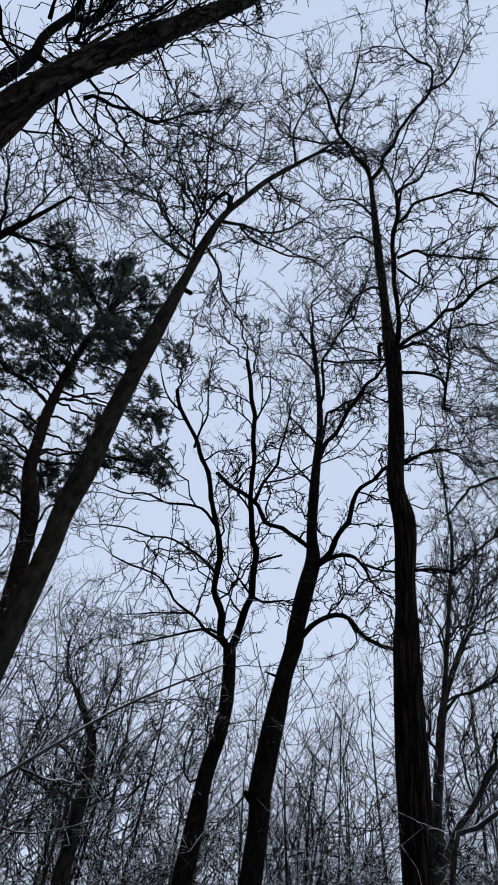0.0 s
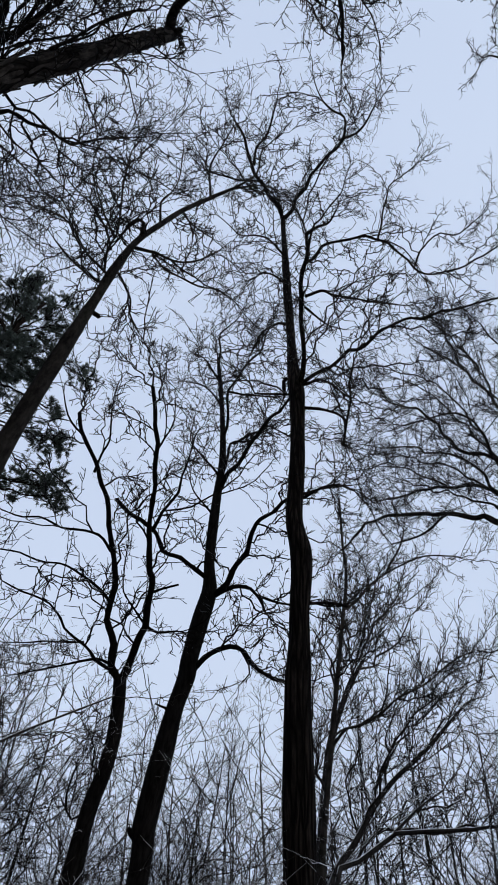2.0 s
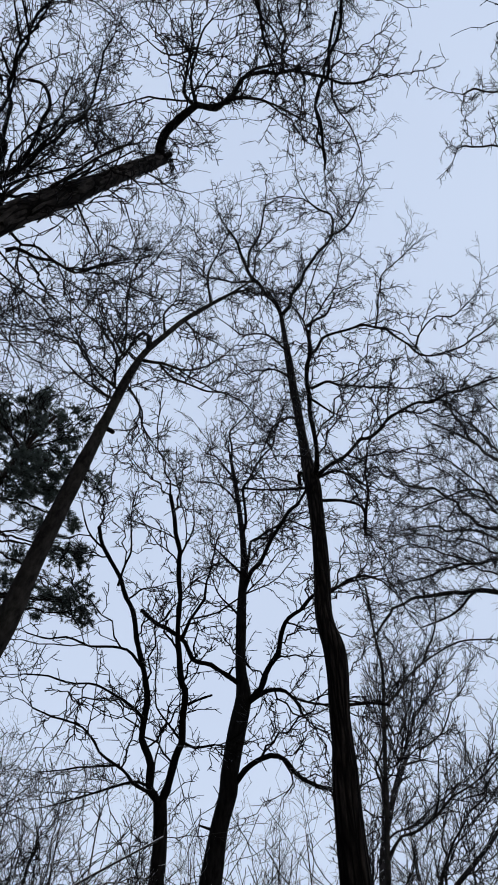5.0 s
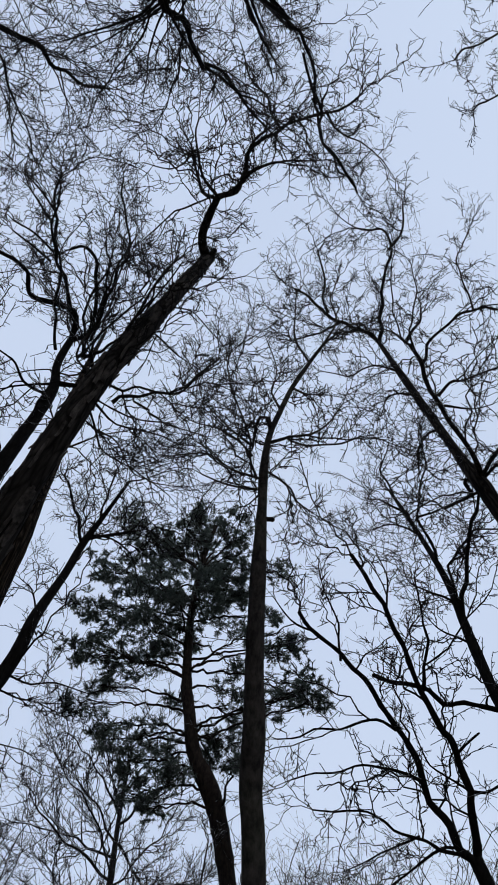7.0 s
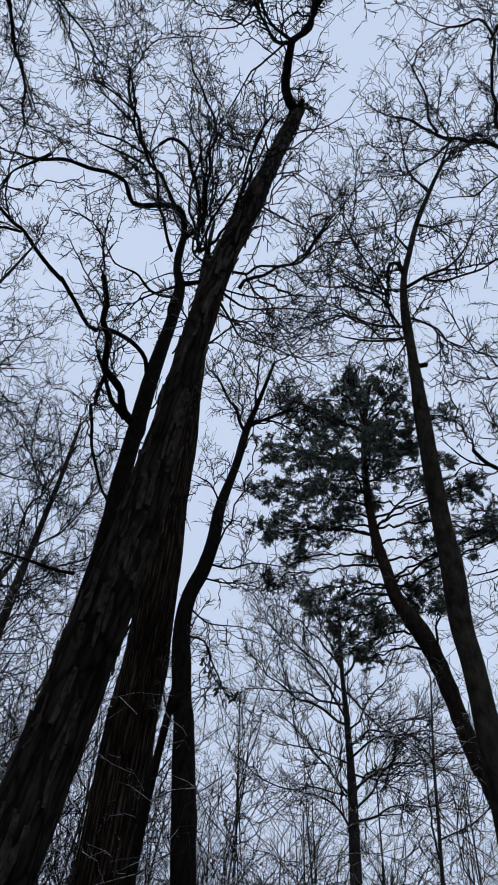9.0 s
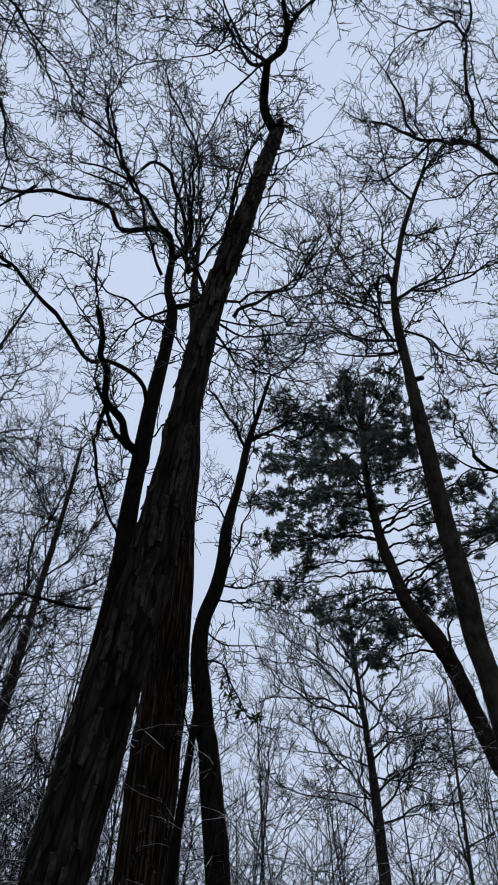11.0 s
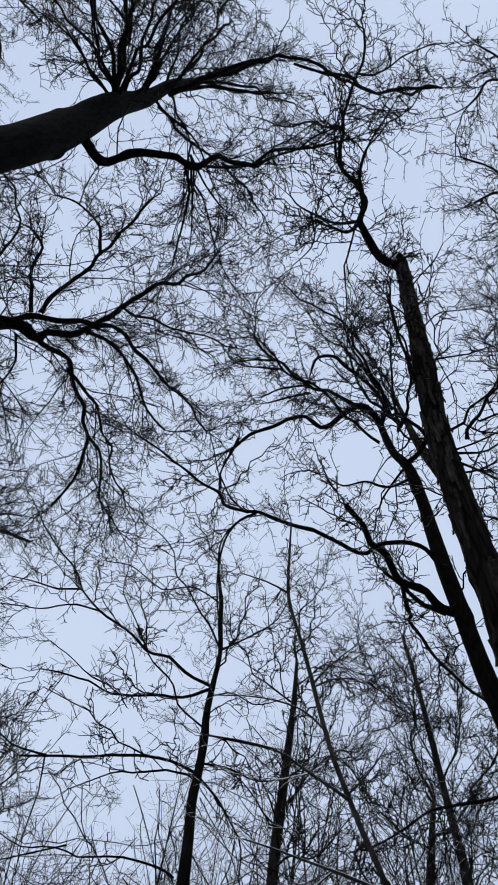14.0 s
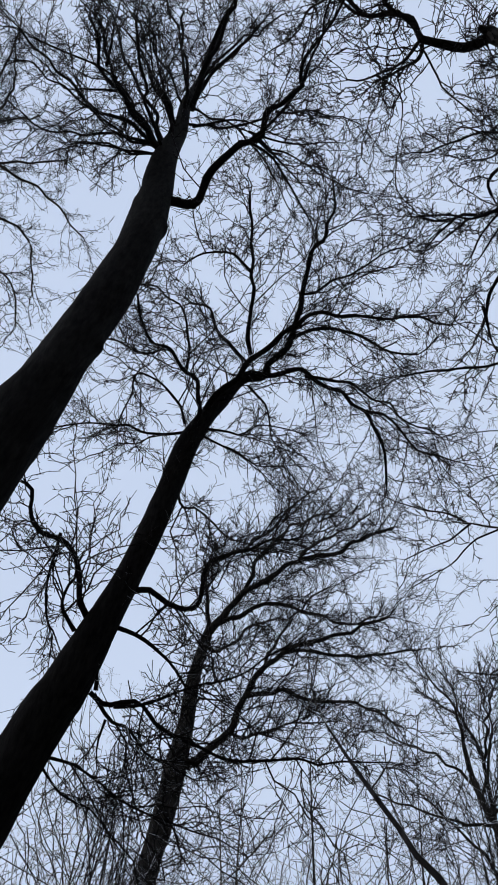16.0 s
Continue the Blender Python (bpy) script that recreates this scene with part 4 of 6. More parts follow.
t.limb(0.034, 0.017, (-0.43, -2.68, 14.79), (0.13, -2.69, 15.36), (0.63, -2.61, 15.87), (1.05, -2.54, 16.27), (1.37, -2.43, 16.59))
t.limb(0.042, 0.023, (-0.31, -2.64, 15.68), (0.14, -2.46, 16.29), (0.61, -2.25, 16.87), (1.19, -2.03, 17.53))
t.limb(0.071, 0.035, (-0.24, -2.58, 16.28), (0.11, -2.15, 16.76), (0.44, -1.73, 17.18), (0.83, -1.32, 17.59))
t.limb(0.048, 0.025, (-0.11, -2.54, 17.71), (0.11, -1.95, 18.15), (0.21, -1.42, 18.48), (0.40, -0.85, 18.84))
t.limb(0.030, 0.016, (-0.47, -2.54, 15.30), (-0.64, -2.21, 15.48), (-0.88, -1.81, 15.68), (-0.95, -1.43, 15.85), (-0.78, -1.02, 16.04))
t.done()

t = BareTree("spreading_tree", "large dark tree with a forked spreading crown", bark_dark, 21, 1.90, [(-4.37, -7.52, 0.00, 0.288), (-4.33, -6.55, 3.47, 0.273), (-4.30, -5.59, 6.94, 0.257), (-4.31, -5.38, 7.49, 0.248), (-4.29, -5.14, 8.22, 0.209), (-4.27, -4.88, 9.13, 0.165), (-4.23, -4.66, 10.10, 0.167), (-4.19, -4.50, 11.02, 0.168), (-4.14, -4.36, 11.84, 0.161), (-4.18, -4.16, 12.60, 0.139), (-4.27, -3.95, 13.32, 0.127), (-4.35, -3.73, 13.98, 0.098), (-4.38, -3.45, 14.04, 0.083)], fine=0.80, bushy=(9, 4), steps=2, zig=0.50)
t.limb(0.058, 0.045, (-4.14, -4.18, 12.61), (-3.99, -3.94, 12.76), (-3.93, -3.64, 12.89), (-3.84, -3.37, 13.01), (-3.77, -3.14, 13.10), (-3.77, -2.79, 13.20), (-3.74, -2.47, 13.29), (-3.76, -2.23, 13.33))
t.limb(0.084, 0.046, (-4.38, -3.58, 14.01), (-4.46, -3.29, 14.11), (-4.35, -2.96, 14.29), (-4.17, -2.65, 14.48), (-3.98, -2.45, 14.63), (-3.73, -2.19, 14.82), (-3.39, -1.88, 15.03))
t.limb(0.044, 0.021, (-3.29, -1.84, 14.65), (-3.12, -1.65, 14.83), (-3.02, -1.32, 15.03), (-2.71, -1.01, 15.30), (-2.39, -0.90, 15.52))
t.limb(0.030, 0.015, (-3.64, -2.15, 14.52), (-3.74, -1.73, 14.68), (-3.84, -1.13, 14.90), (-3.80, -0.66, 15.09), (-3.91, -0.28, 15.18))
t.limb(0.044, 0.021, (-4.06, -2.49, 14.35), (-4.09, -2.17, 14.47), (-4.26, -1.76, 14.59), (-4.62, -1.28, 14.67), (-4.99, -0.68, 14.74), (-5.44, -0.11, 14.76))
t.limb(0.039, 0.021, (-4.17, -2.71, 14.27), (-4.31, -2.23, 14.44), (-4.66, -1.73, 14.54), (-5.22, -1.33, 14.55), (-5.60, -0.84, 14.58))
t.limb(0.054, 0.025, (-4.38, -3.45, 14.04), (-4.59, -3.14, 14.06), (-4.85, -2.71, 14.09), (-5.24, -2.46, 14.00), (-5.57, -2.19, 13.93), (-5.84, -2.05, 13.84), (-6.25, -2.03, 13.67), (-6.61, -2.10, 13.50), (-7.03, -2.25, 13.27))
t.limb(0.035, 0.015, (-4.83, -2.71, 14.04), (-5.15, -2.20, 14.09), (-5.69, -1.80, 14.02), (-6.38, -1.47, 13.84), (-6.88, -1.06, 13.71))
t.limb(0.030, 0.015, (-5.78, -2.03, 13.74), (-6.16, -1.72, 13.68), (-6.79, -1.48, 13.50), (-7.21, -1.03, 13.41))
t.limb(0.044, 0.025, (-4.08, -3.37, 14.16), (-3.80, -3.26, 14.31), (-3.44, -3.00, 14.53), (-2.97, -2.76, 14.75), (-2.44, -2.44, 14.99), (-1.86, -2.22, 15.18))
t.limb(0.030, 0.015, (-2.94, -2.73, 14.60), (-2.59, -2.89, 14.78), (-2.34, -3.21, 14.88), (-2.30, -3.75, 14.92))
t.limb(0.039, 0.025, (-4.11, -3.52, 14.12), (-3.78, -3.61, 14.28), (-3.58, -3.73, 14.36), (-3.31, -3.71, 14.51), (-3.09, -3.76, 14.60), (-2.90, -3.95, 14.65))
t.limb(0.044, 0.023, (-4.11, -4.30, 12.21), (-3.87, -4.07, 12.45), (-3.49, -4.00, 12.68), (-3.37, -4.06, 12.72), (-2.94, -4.22, 12.88), (-2.55, -4.37, 12.99), (-2.09, -4.23, 13.22))
t.limb(0.028, 0.015, (-3.56, -4.25, 13.35), (-3.32, -4.05, 13.57), (-2.99, -3.98, 13.76), (-2.73, -3.96, 13.90), (-2.32, -4.12, 14.03), (-2.08, -4.41, 14.07))
t.limb(0.028, 0.015, (-3.08, -4.41, 13.43), (-3.02, -4.76, 13.46), (-2.62, -5.15, 13.62), (-2.54, -5.65, 13.62))
t.limb(0.026, 0.013, (-3.98, -4.37, 12.23), (-3.59, -4.38, 12.41), (-3.30, -4.42, 12.52), (-3.07, -4.60, 12.55), (-3.10, -4.80, 12.49), (-3.32, -5.07, 12.35), (-3.54, -5.33, 12.21))
t.limb(0.026, 0.013, (-4.03, -4.37, 12.03), (-3.87, -4.73, 12.03), (-3.71, -5.03, 12.04), (-3.41, -5.37, 12.09), (-3.16, -5.72, 12.10), (-3.05, -6.04, 12.04))
t.limb(0.022, 0.009, (-4.28, -4.16, 12.38), (-4.55, -3.86, 12.46), (-4.82, -3.41, 12.59), (-5.23, -2.91, 12.67))
t.limb(0.022, 0.009, (-4.25, -4.22, 12.18), (-4.58, -3.94, 12.05), (-4.95, -3.64, 11.87), (-5.37, -3.17, 11.65))
t.limb(0.025, 0.010, (-4.50, -3.64, 13.95), (-5.00, -3.56, 13.91), (-5.49, -3.70, 13.79), (-6.26, -3.75, 13.60))
t.limb(0.024, 0.012, (-4.28, -4.47, 10.82), (-4.52, -4.54, 10.70), (-4.70, -4.33, 10.73), (-5.08, -4.21, 10.60), (-5.43, -3.90, 10.57))
t.limb(0.042, 0.031, (-4.39, -4.84, 8.92), (-4.52, -4.67, 8.92), (-4.71, -4.55, 8.85), (-4.85, -4.35, 8.83), (-4.85, -4.20, 8.90), (-4.71, -4.08, 9.02))
t.limb(0.033, 0.015, (-4.93, -4.26, 9.38), (-4.86, -4.17, 9.53), (-4.89, -3.92, 9.72), (-5.10, -3.51, 9.92), (-5.36, -2.98, 10.12))
t.limb(0.040, 0.028, (-4.14, -5.20, 8.38), (-3.94, -5.18, 8.55), (-3.74, -5.12, 8.74), (-3.53, -5.12, 8.88), (-3.31, -5.19, 8.97), (-3.20, -5.33, 8.95), (-2.95, -5.36, 9.07), (-2.79, -5.28, 9.21), (-2.68, -5.31, 9.25))
t.limb(0.027, 0.016, (-4.10, -5.28, 8.15), (-3.84, -5.29, 8.25), (-3.67, -5.17, 8.39), (-3.66, -5.07, 8.44), (-3.57, -4.99, 8.52))
t.limb(0.021, 0.015, (-3.46, -5.39, 9.30), (-3.66, -5.64, 9.12), (-3.86, -5.81, 8.96), (-4.20, -5.94, 8.76), (-4.34, -5.94, 8.71))
t.limb(0.030, 0.017, (-4.44, -4.98, 8.39), (-4.64, -4.84, 8.40), (-4.89, -4.72, 8.38), (-5.18, -4.64, 8.30), (-5.40, -4.63, 8.19))
t.limb(0.032, 0.010, (-4.52, -5.19, 7.57), (-4.74, -5.10, 7.54), (-4.96, -4.90, 7.60), (-5.40, -4.71, 7.48), (-5.77, -4.43, 7.46), (-6.11, -4.05, 7.49), (-6.47, -3.54, 7.57), (-6.94, -2.78, 7.63))
t.limb(0.023, 0.010, (-4.76, -5.03, 7.51), (-4.95, -4.82, 7.61), (-5.15, -4.48, 7.82), (-5.35, -4.11, 8.01), (-5.48, -3.77, 8.20), (-5.57, -3.38, 8.43))
t.limb(0.026, 0.019, (-4.56, -5.16, 7.62), (-4.45, -5.10, 7.75), (-4.33, -5.09, 7.84))
t.limb(0.026, 0.010, (-4.56, -5.17, 7.57), (-4.83, -5.17, 7.44), (-5.18, -4.99, 7.41), (-5.55, -4.84, 7.31), (-5.86, -4.66, 7.26))
t.limb(0.016, 0.007, (-4.76, -5.10, 7.36), (-4.91, -5.27, 7.23), (-5.12, -5.39, 7.11))
t.limb(0.019, 0.007, (-4.49, -5.52, 6.85), (-4.89, -5.34, 6.82), (-5.25, -5.16, 6.79), (-5.75, -4.86, 6.74), (-6.21, -4.52, 6.71), (-6.47, -4.32, 6.67))
t.limb(0.015, 0.006, (-4.50, -5.51, 6.72), (-4.85, -5.46, 6.64), (-5.29, -5.33, 6.58), (-5.69, -5.26, 6.45))
t.done()

t = BareTree("dense_crowned_tree", "bare tree with a dense fine-twigged crown", bark_grey, 22, 2.30, [(-9.02, -8.61, 0.00, 0.207), (-9.20, -8.28, 4.43, 0.196), (-9.38, -7.95, 8.86, 0.185), (-9.41, -7.91, 9.43, 0.183), (-9.45, -7.82, 10.26, 0.194), (-9.51, -7.77, 11.33, 0.198), (-9.54, -7.72, 12.27, 0.149), (-9.52, -7.71, 13.13, 0.139), (-9.57, -7.64, 14.12, 0.122), (-9.63, -7.54, 14.94, 0.095)], rise=0.07, fine=0.80, bushy=(9, 4), steps=2, zig=0.50)
t.limb(0.091, 0.041, (-9.59, -7.58, 14.65), (-9.59, -7.23, 14.94), (-9.52, -6.65, 15.43), (-9.58, -6.05, 15.79), (-9.71, -5.39, 16.10), (-9.93, -4.62, 16.35), (-10.14, -3.83, 16.58), (-10.26, -3.14, 16.77))
t.limb(0.066, 0.027, (-9.68, -7.36, 15.00), (-9.83, -6.88, 15.30), (-10.16, -6.19, 15.59), (-10.74, -5.60, 15.61), (-11.35, -5.02, 15.56), (-11.67, -4.29, 15.73))
t.limb(0.059, 0.028, (-9.64, -7.53, 14.85), (-9.27, -7.44, 15.38), (-8.87, -7.33, 15.90), (-8.84, -7.16, 16.08), (-9.02, -6.54, 16.48), (-9.13, -5.86, 16.91), (-9.05, -5.07, 17.49))
t.limb(0.059, 0.028, (-9.53, -6.66, 15.45), (-9.35, -6.37, 15.92), (-9.27, -5.91, 16.41), (-9.31, -5.20, 16.95), (-9.66, -4.14, 17.46))
t.limb(0.090, 0.035, (-9.62, -7.66, 11.25), (-9.72, -7.33, 11.46), (-9.73, -6.90, 11.83), (-9.56, -6.48, 12.35), (-9.47, -5.97, 12.80), (-9.50, -5.50, 13.07), (-9.58, -5.04, 13.26), (-9.80, -4.40, 13.41), (-10.02, -3.50, 13.61))
t.limb(0.055, 0.025, (-10.26, -6.87, 13.15), (-10.59, -6.32, 13.30), (-11.02, -5.75, 13.32), (-11.46, -5.18, 13.31), (-11.91, -4.61, 13.23), (-12.33, -4.31, 13.02))
t.limb(0.052, 0.028, (-10.82, -6.21, 14.67), (-11.14, -5.80, 14.79), (-11.69, -5.21, 14.87), (-12.11, -4.54, 15.05), (-12.58, -3.73, 15.22))
t.limb(0.051, 0.026, (-9.62, -7.60, 14.32), (-9.91, -7.41, 14.35), (-10.11, -6.71, 14.94), (-10.36, -6.14, 15.29))
t.limb(0.046, 0.028, (-9.60, -5.33, 15.93), (-9.60, -4.89, 16.43), (-9.82, -4.25, 16.90), (-10.04, -3.57, 17.35))
t.limb(0.041, 0.018, (-10.04, -7.11, 12.16), (-10.49, -6.73, 12.23), (-10.81, -6.15, 12.56), (-11.22, -5.59, 12.75))
t.limb(0.045, 0.020, (-10.55, -6.61, 14.07), (-10.41, -6.28, 14.66), (-10.39, -5.57, 15.42), (-10.48, -5.03, 15.83))
t.done()

t = BareTree("young_tree", "slim young tree with long thin side branches", bark_dark, 23, 0.58, [(-5.82, 0.86, 0.00, 0.063), (-5.71, 0.81, 2.84, 0.059), (-5.60, 0.76, 5.67, 0.056), (-5.54, 0.75, 6.02, 0.054), (-5.56, 0.74, 6.47, 0.048), (-5.56, 0.72, 6.83, 0.045), (-5.56, 0.74, 7.17, 0.040), (-5.58, 0.75, 7.62, 0.039), (-5.57, 0.73, 7.94, 0.035), (-5.57, 0.75, 8.37, 0.030), (-5.59, 0.78, 8.98, 0.026), (-5.58, 0.72, 9.52, 0.031), (-5.58, 0.70, 9.88, 0.028), (-5.59, 0.63, 10.35, 0.022), (-5.49, 0.55, 10.68, 0.015)], reach=0.80, fine=0.80)
t.limb(0.022, 0.013, (-5.57, 0.74, 8.35), (-5.58, 0.46, 8.44), (-5.56, 0.10, 8.57), (-5.52, -0.18, 8.67), (-5.49, -0.53, 8.77), (-5.41, -0.72, 8.86), (-5.32, -0.95, 8.97))
t.limb(0.015, 0.008, (-6.12, -1.05, 10.06), (-6.22, -1.47, 10.10), (-6.32, -2.02, 10.14))
t.limb(0.015, 0.008, (-6.12, -1.04, 10.04), (-5.97, -1.20, 10.28), (-5.86, -1.64, 10.52), (-5.61, -2.05, 10.85))
t.limb(0.014, 0.007, (-5.87, -0.70, 9.41), (-5.94, -1.11, 9.40), (-6.07, -1.46, 9.33), (-6.12, -1.92, 9.30))
t.limb(0.019, 0.009, (-5.57, 0.72, 8.30), (-5.67, 0.50, 8.20), (-5.73, 0.31, 8.15), (-5.74, 0.01, 8.12), (-5.72, -0.52, 8.05), (-5.67, -0.79, 8.04), (-5.68, -1.03, 7.98))
t.limb(0.009, 0.006, (-5.67, -0.28, 8.02), (-5.62, -0.55, 8.07), (-5.52, -0.88, 8.13), (-5.46, -1.03, 8.17))
t.limb(0.017, 0.012, (-5.56, 0.73, 7.13), (-5.59, 0.50, 7.17), (-5.62, 0.19, 7.20), (-5.71, -0.08, 7.15), (-5.77, -0.41, 7.12), (-5.82, -0.67, 7.07), (-5.86, -0.89, 7.03))
t.limb(0.011, 0.006, (-5.63, -0.64, 6.91), (-5.65, -0.93, 6.96), (-5.60, -1.17, 7.05), (-5.54, -1.53, 7.17))
t.limb(0.014, 0.006, (-5.56, 0.73, 7.10), (-5.64, 0.49, 7.09), (-5.72, 0.18, 7.08), (-5.76, 0.02, 7.07), (-5.85, -0.14, 7.01), (-5.96, -0.37, 6.91))
t.limb(0.008, 0.005, (-5.63, -0.65, 6.89), (-5.73, -0.62, 6.60), (-5.82, -0.58, 6.27), (-5.88, -0.54, 5.95))
t.limb(0.013, 0.005, (-5.56, 0.67, 6.04), (-5.58, 0.52, 6.11), (-5.63, 0.25, 6.17), (-5.69, -0.03, 6.19), (-5.74, -0.22, 6.20), (-5.82, -0.45, 6.16), (-5.85, -0.65, 6.17), (-5.82, -0.91, 6.26))
t.limb(0.008, 0.005, (-5.70, -0.22, 6.17), (-5.84, -0.50, 6.10), (-5.96, -0.79, 6.02), (-6.06, -1.07, 5.94))
t.limb(0.012, 0.006, (-5.58, 0.72, 7.74), (-5.52, 0.52, 7.88), (-5.46, 0.30, 8.02), (-5.36, 0.08, 8.17), (-5.22, -0.15, 8.36), (-5.00, -0.39, 8.61), (-4.75, -0.51, 8.84))
t.limb(0.014, 0.007, (-5.59, 0.77, 9.03), (-5.49, 0.53, 9.23), (-5.36, 0.28, 9.44), (-5.14, 0.02, 9.72), (-4.97, -0.22, 9.92), (-4.89, -0.53, 10.05))
t.limb(0.011, 0.008, (-5.58, 0.70, 9.88), (-5.55, 0.39, 10.03), (-5.71, -0.04, 10.08), (-5.69, -0.55, 10.25), (-5.75, -0.85, 10.28))
t.limb(0.015, 0.008, (-5.49, 0.55, 10.68), (-5.31, 0.53, 10.98), (-5.12, 0.67, 11.27), (-5.04, 0.96, 11.47))
t.limb(0.014, 0.007, (-5.57, 0.80, 9.01), (-5.41, 1.04, 9.17), (-5.22, 1.32, 9.35), (-5.03, 1.40, 9.53))
t.limb(0.012, 0.006, (-5.57, 0.76, 7.65), (-5.55, 1.05, 7.66), (-5.54, 1.32, 7.65), (-5.51, 1.62, 7.63))
t.limb(0.014, 0.008, (-5.56, 0.74, 7.10), (-5.59, 0.89, 6.99), (-5.64, 1.06, 6.81), (-5.70, 1.22, 6.60), (-5.79, 1.27, 6.39))
t.limb(0.012, 0.006, (-5.56, 0.77, 7.27), (-5.52, 1.03, 7.25), (-5.51, 1.28, 7.19), (-5.41, 1.53, 7.22))
t.limb(0.009, 0.007, (-5.57, 0.74, 8.19), (-5.51, 0.98, 8.30), (-5.59, 1.28, 8.30), (-5.49, 1.60, 8.46))
t.done()

t = BareTree("fan_topped_tree", "thin bare tree with twigs fanning from its top", bark_grey, 24, 1.60, [(-7.14, 1.88, 0.00, 0.080), (-7.17, 1.94, 3.52, 0.075), (-7.19, 1.99, 6.34, 0.072), (-7.20, 2.02, 7.70, 0.064), (-7.19, 2.10, 8.77, 0.057), (-7.18, 2.23, 10.36, 0.042), (-7.17, 2.27, 11.33, 0.023)])
t.limb(0.017, 0.008, (-7.17, 2.24, 10.38), (-6.87, 1.56, 10.42), (-6.28, 0.98, 10.63))
t.limb(0.018, 0.010, (-7.17, 2.27, 11.33), (-6.85, 2.20, 11.98), (-6.42, 2.48, 12.57))
t.limb(0.015, 0.008, (-7.20, 2.09, 8.59), (-7.05, 2.51, 9.21), (-6.82, 3.16, 9.76), (-6.58, 3.93, 10.19))
t.limb(0.015, 0.006, (-7.20, 2.03, 7.74), (-6.60, 2.35, 7.62), (-5.92, 2.51, 7.62))
t.limb(0.014, 0.009, (-7.17, 2.25, 10.76), (-6.88, 2.79, 11.17), (-6.96, 3.35, 11.25))
t.done()

t = BareTree("back_tree", "thin bare tree deep in the wood", bark_grey, 25, 2.00, [(-8.19, 5.42, 0.00, 0.074), (-8.31, 5.36, 4.42, 0.068), (-8.40, 5.31, 8.03, 0.066), (-8.45, 5.27, 9.50, 0.066), (-8.50, 5.23, 11.18, 0.056), (-8.56, 5.19, 13.35, 0.045), (-8.63, 5.12, 15.18, 0.031)], rise=0.10)
t.limb(0.017, 0.011, (-8.50, 5.23, 11.23), (-8.21, 5.59, 12.10), (-7.61, 5.51, 13.35))
t.limb(0.018, 0.012, (-8.54, 5.21, 12.51), (-8.82, 4.61, 13.50), (-8.64, 4.07, 14.72))
t.limb(0.015, 0.009, (-8.45, 5.27, 9.45), (-7.62, 5.11, 9.91), (-6.96, 5.26, 9.95))
t.limb(0.026, 0.014, (-8.42, 5.30, 8.43), (-8.71, 4.95, 8.76), (-8.80, 4.78, 9.19))
t.done()

t = BareTree("tilted_tree", "tilted thin tree among tangled twigs", bark_grey, 26, 2.00, [(-9.80, 4.67, 0.00, 0.108), (-9.73, 4.93, 4.72, 0.100), (-9.68, 5.14, 8.58, 0.096), (-9.65, 5.21, 9.39, 0.084), (-9.55, 5.42, 10.79, 0.063), (-9.46, 5.60, 11.82, 0.039)])
t.limb(0.027, 0.017, (-9.46, 5.60, 11.82), (-9.24, 5.25, 12.72), (-8.64, 5.15, 13.73))
t.limb(0.022, 0.010, (-9.55, 5.43, 10.84), (-9.26, 4.50, 10.94), (-8.68, 3.62, 11.22))
t.limb(0.026, 0.017, (-9.53, 5.48, 11.13), (-9.35, 6.19, 11.81), (-8.63, 6.84, 12.92))
t.done()

t = BareTree("arching_sapling", "thin arching sapling dusted with snow", bark_snowy, 27, 0.35, [(-2.30, 2.10, 0.00, 0.019), (-2.57, 1.67, 2.05, 0.018), (-2.85, 1.24, 4.10, 0.017), (-2.86, 1.20, 4.21, 0.016), (-2.89, 1.16, 4.38, 0.015), (-2.92, 1.12, 4.55, 0.014), (-2.94, 1.06, 4.79, 0.014), (-2.97, 1.01, 5.03, 0.013), (-3.01, 0.95, 5.45, 0.013), (-3.04, 0.87, 5.98, 0.012), (-3.08, 0.77, 6.57, 0.012), (-3.09, 0.77, 7.12, 0.010), (-3.03, 0.76, 7.65, 0.007)], reach=0.40, fine=0.50)
t.limb(0.010, 0.005, (-2.93, 1.08, 4.71), (-2.94, 1.03, 4.75), (-2.98, 0.88, 4.87), (-3.01, 0.71, 4.99), (-3.09, 0.51, 5.07), (-3.18, 0.31, 5.12))
t.limb(0.011, 0.005, (-2.87, 1.19, 4.19), (-2.97, 1.04, 4.30), (-3.06, 0.88, 4.39), (-3.13, 0.74, 4.47), (-3.20, 0.60, 4.54))
t.limb(0.009, 0.005, (-2.91, 1.14, 4.48), (-2.99, 1.11, 4.48), (-3.09, 1.18, 4.46), (-3.16, 1.27, 4.44))
t.limb(0.008, 0.004, (-3.02, 0.93, 5.65), (-3.00, 1.05, 5.86), (-2.96, 1.23, 6.10))
t.limb(0.007, 0.004, (-3.00, 0.97, 5.25), (-3.03, 0.85, 5.39), (-3.15, 0.62, 5.54), (-3.33, 0.38, 5.64))
t.limb(0.009, 0.005, (-3.09, 0.77, 6.66), (-3.14, 0.63, 6.80), (-3.24, 0.43, 6.97))
t.limb(0.007, 0.003, (-2.93, 1.07, 4.75), (-2.89, 1.18, 4.89), (-2.82, 1.27, 5.05))
t.done()

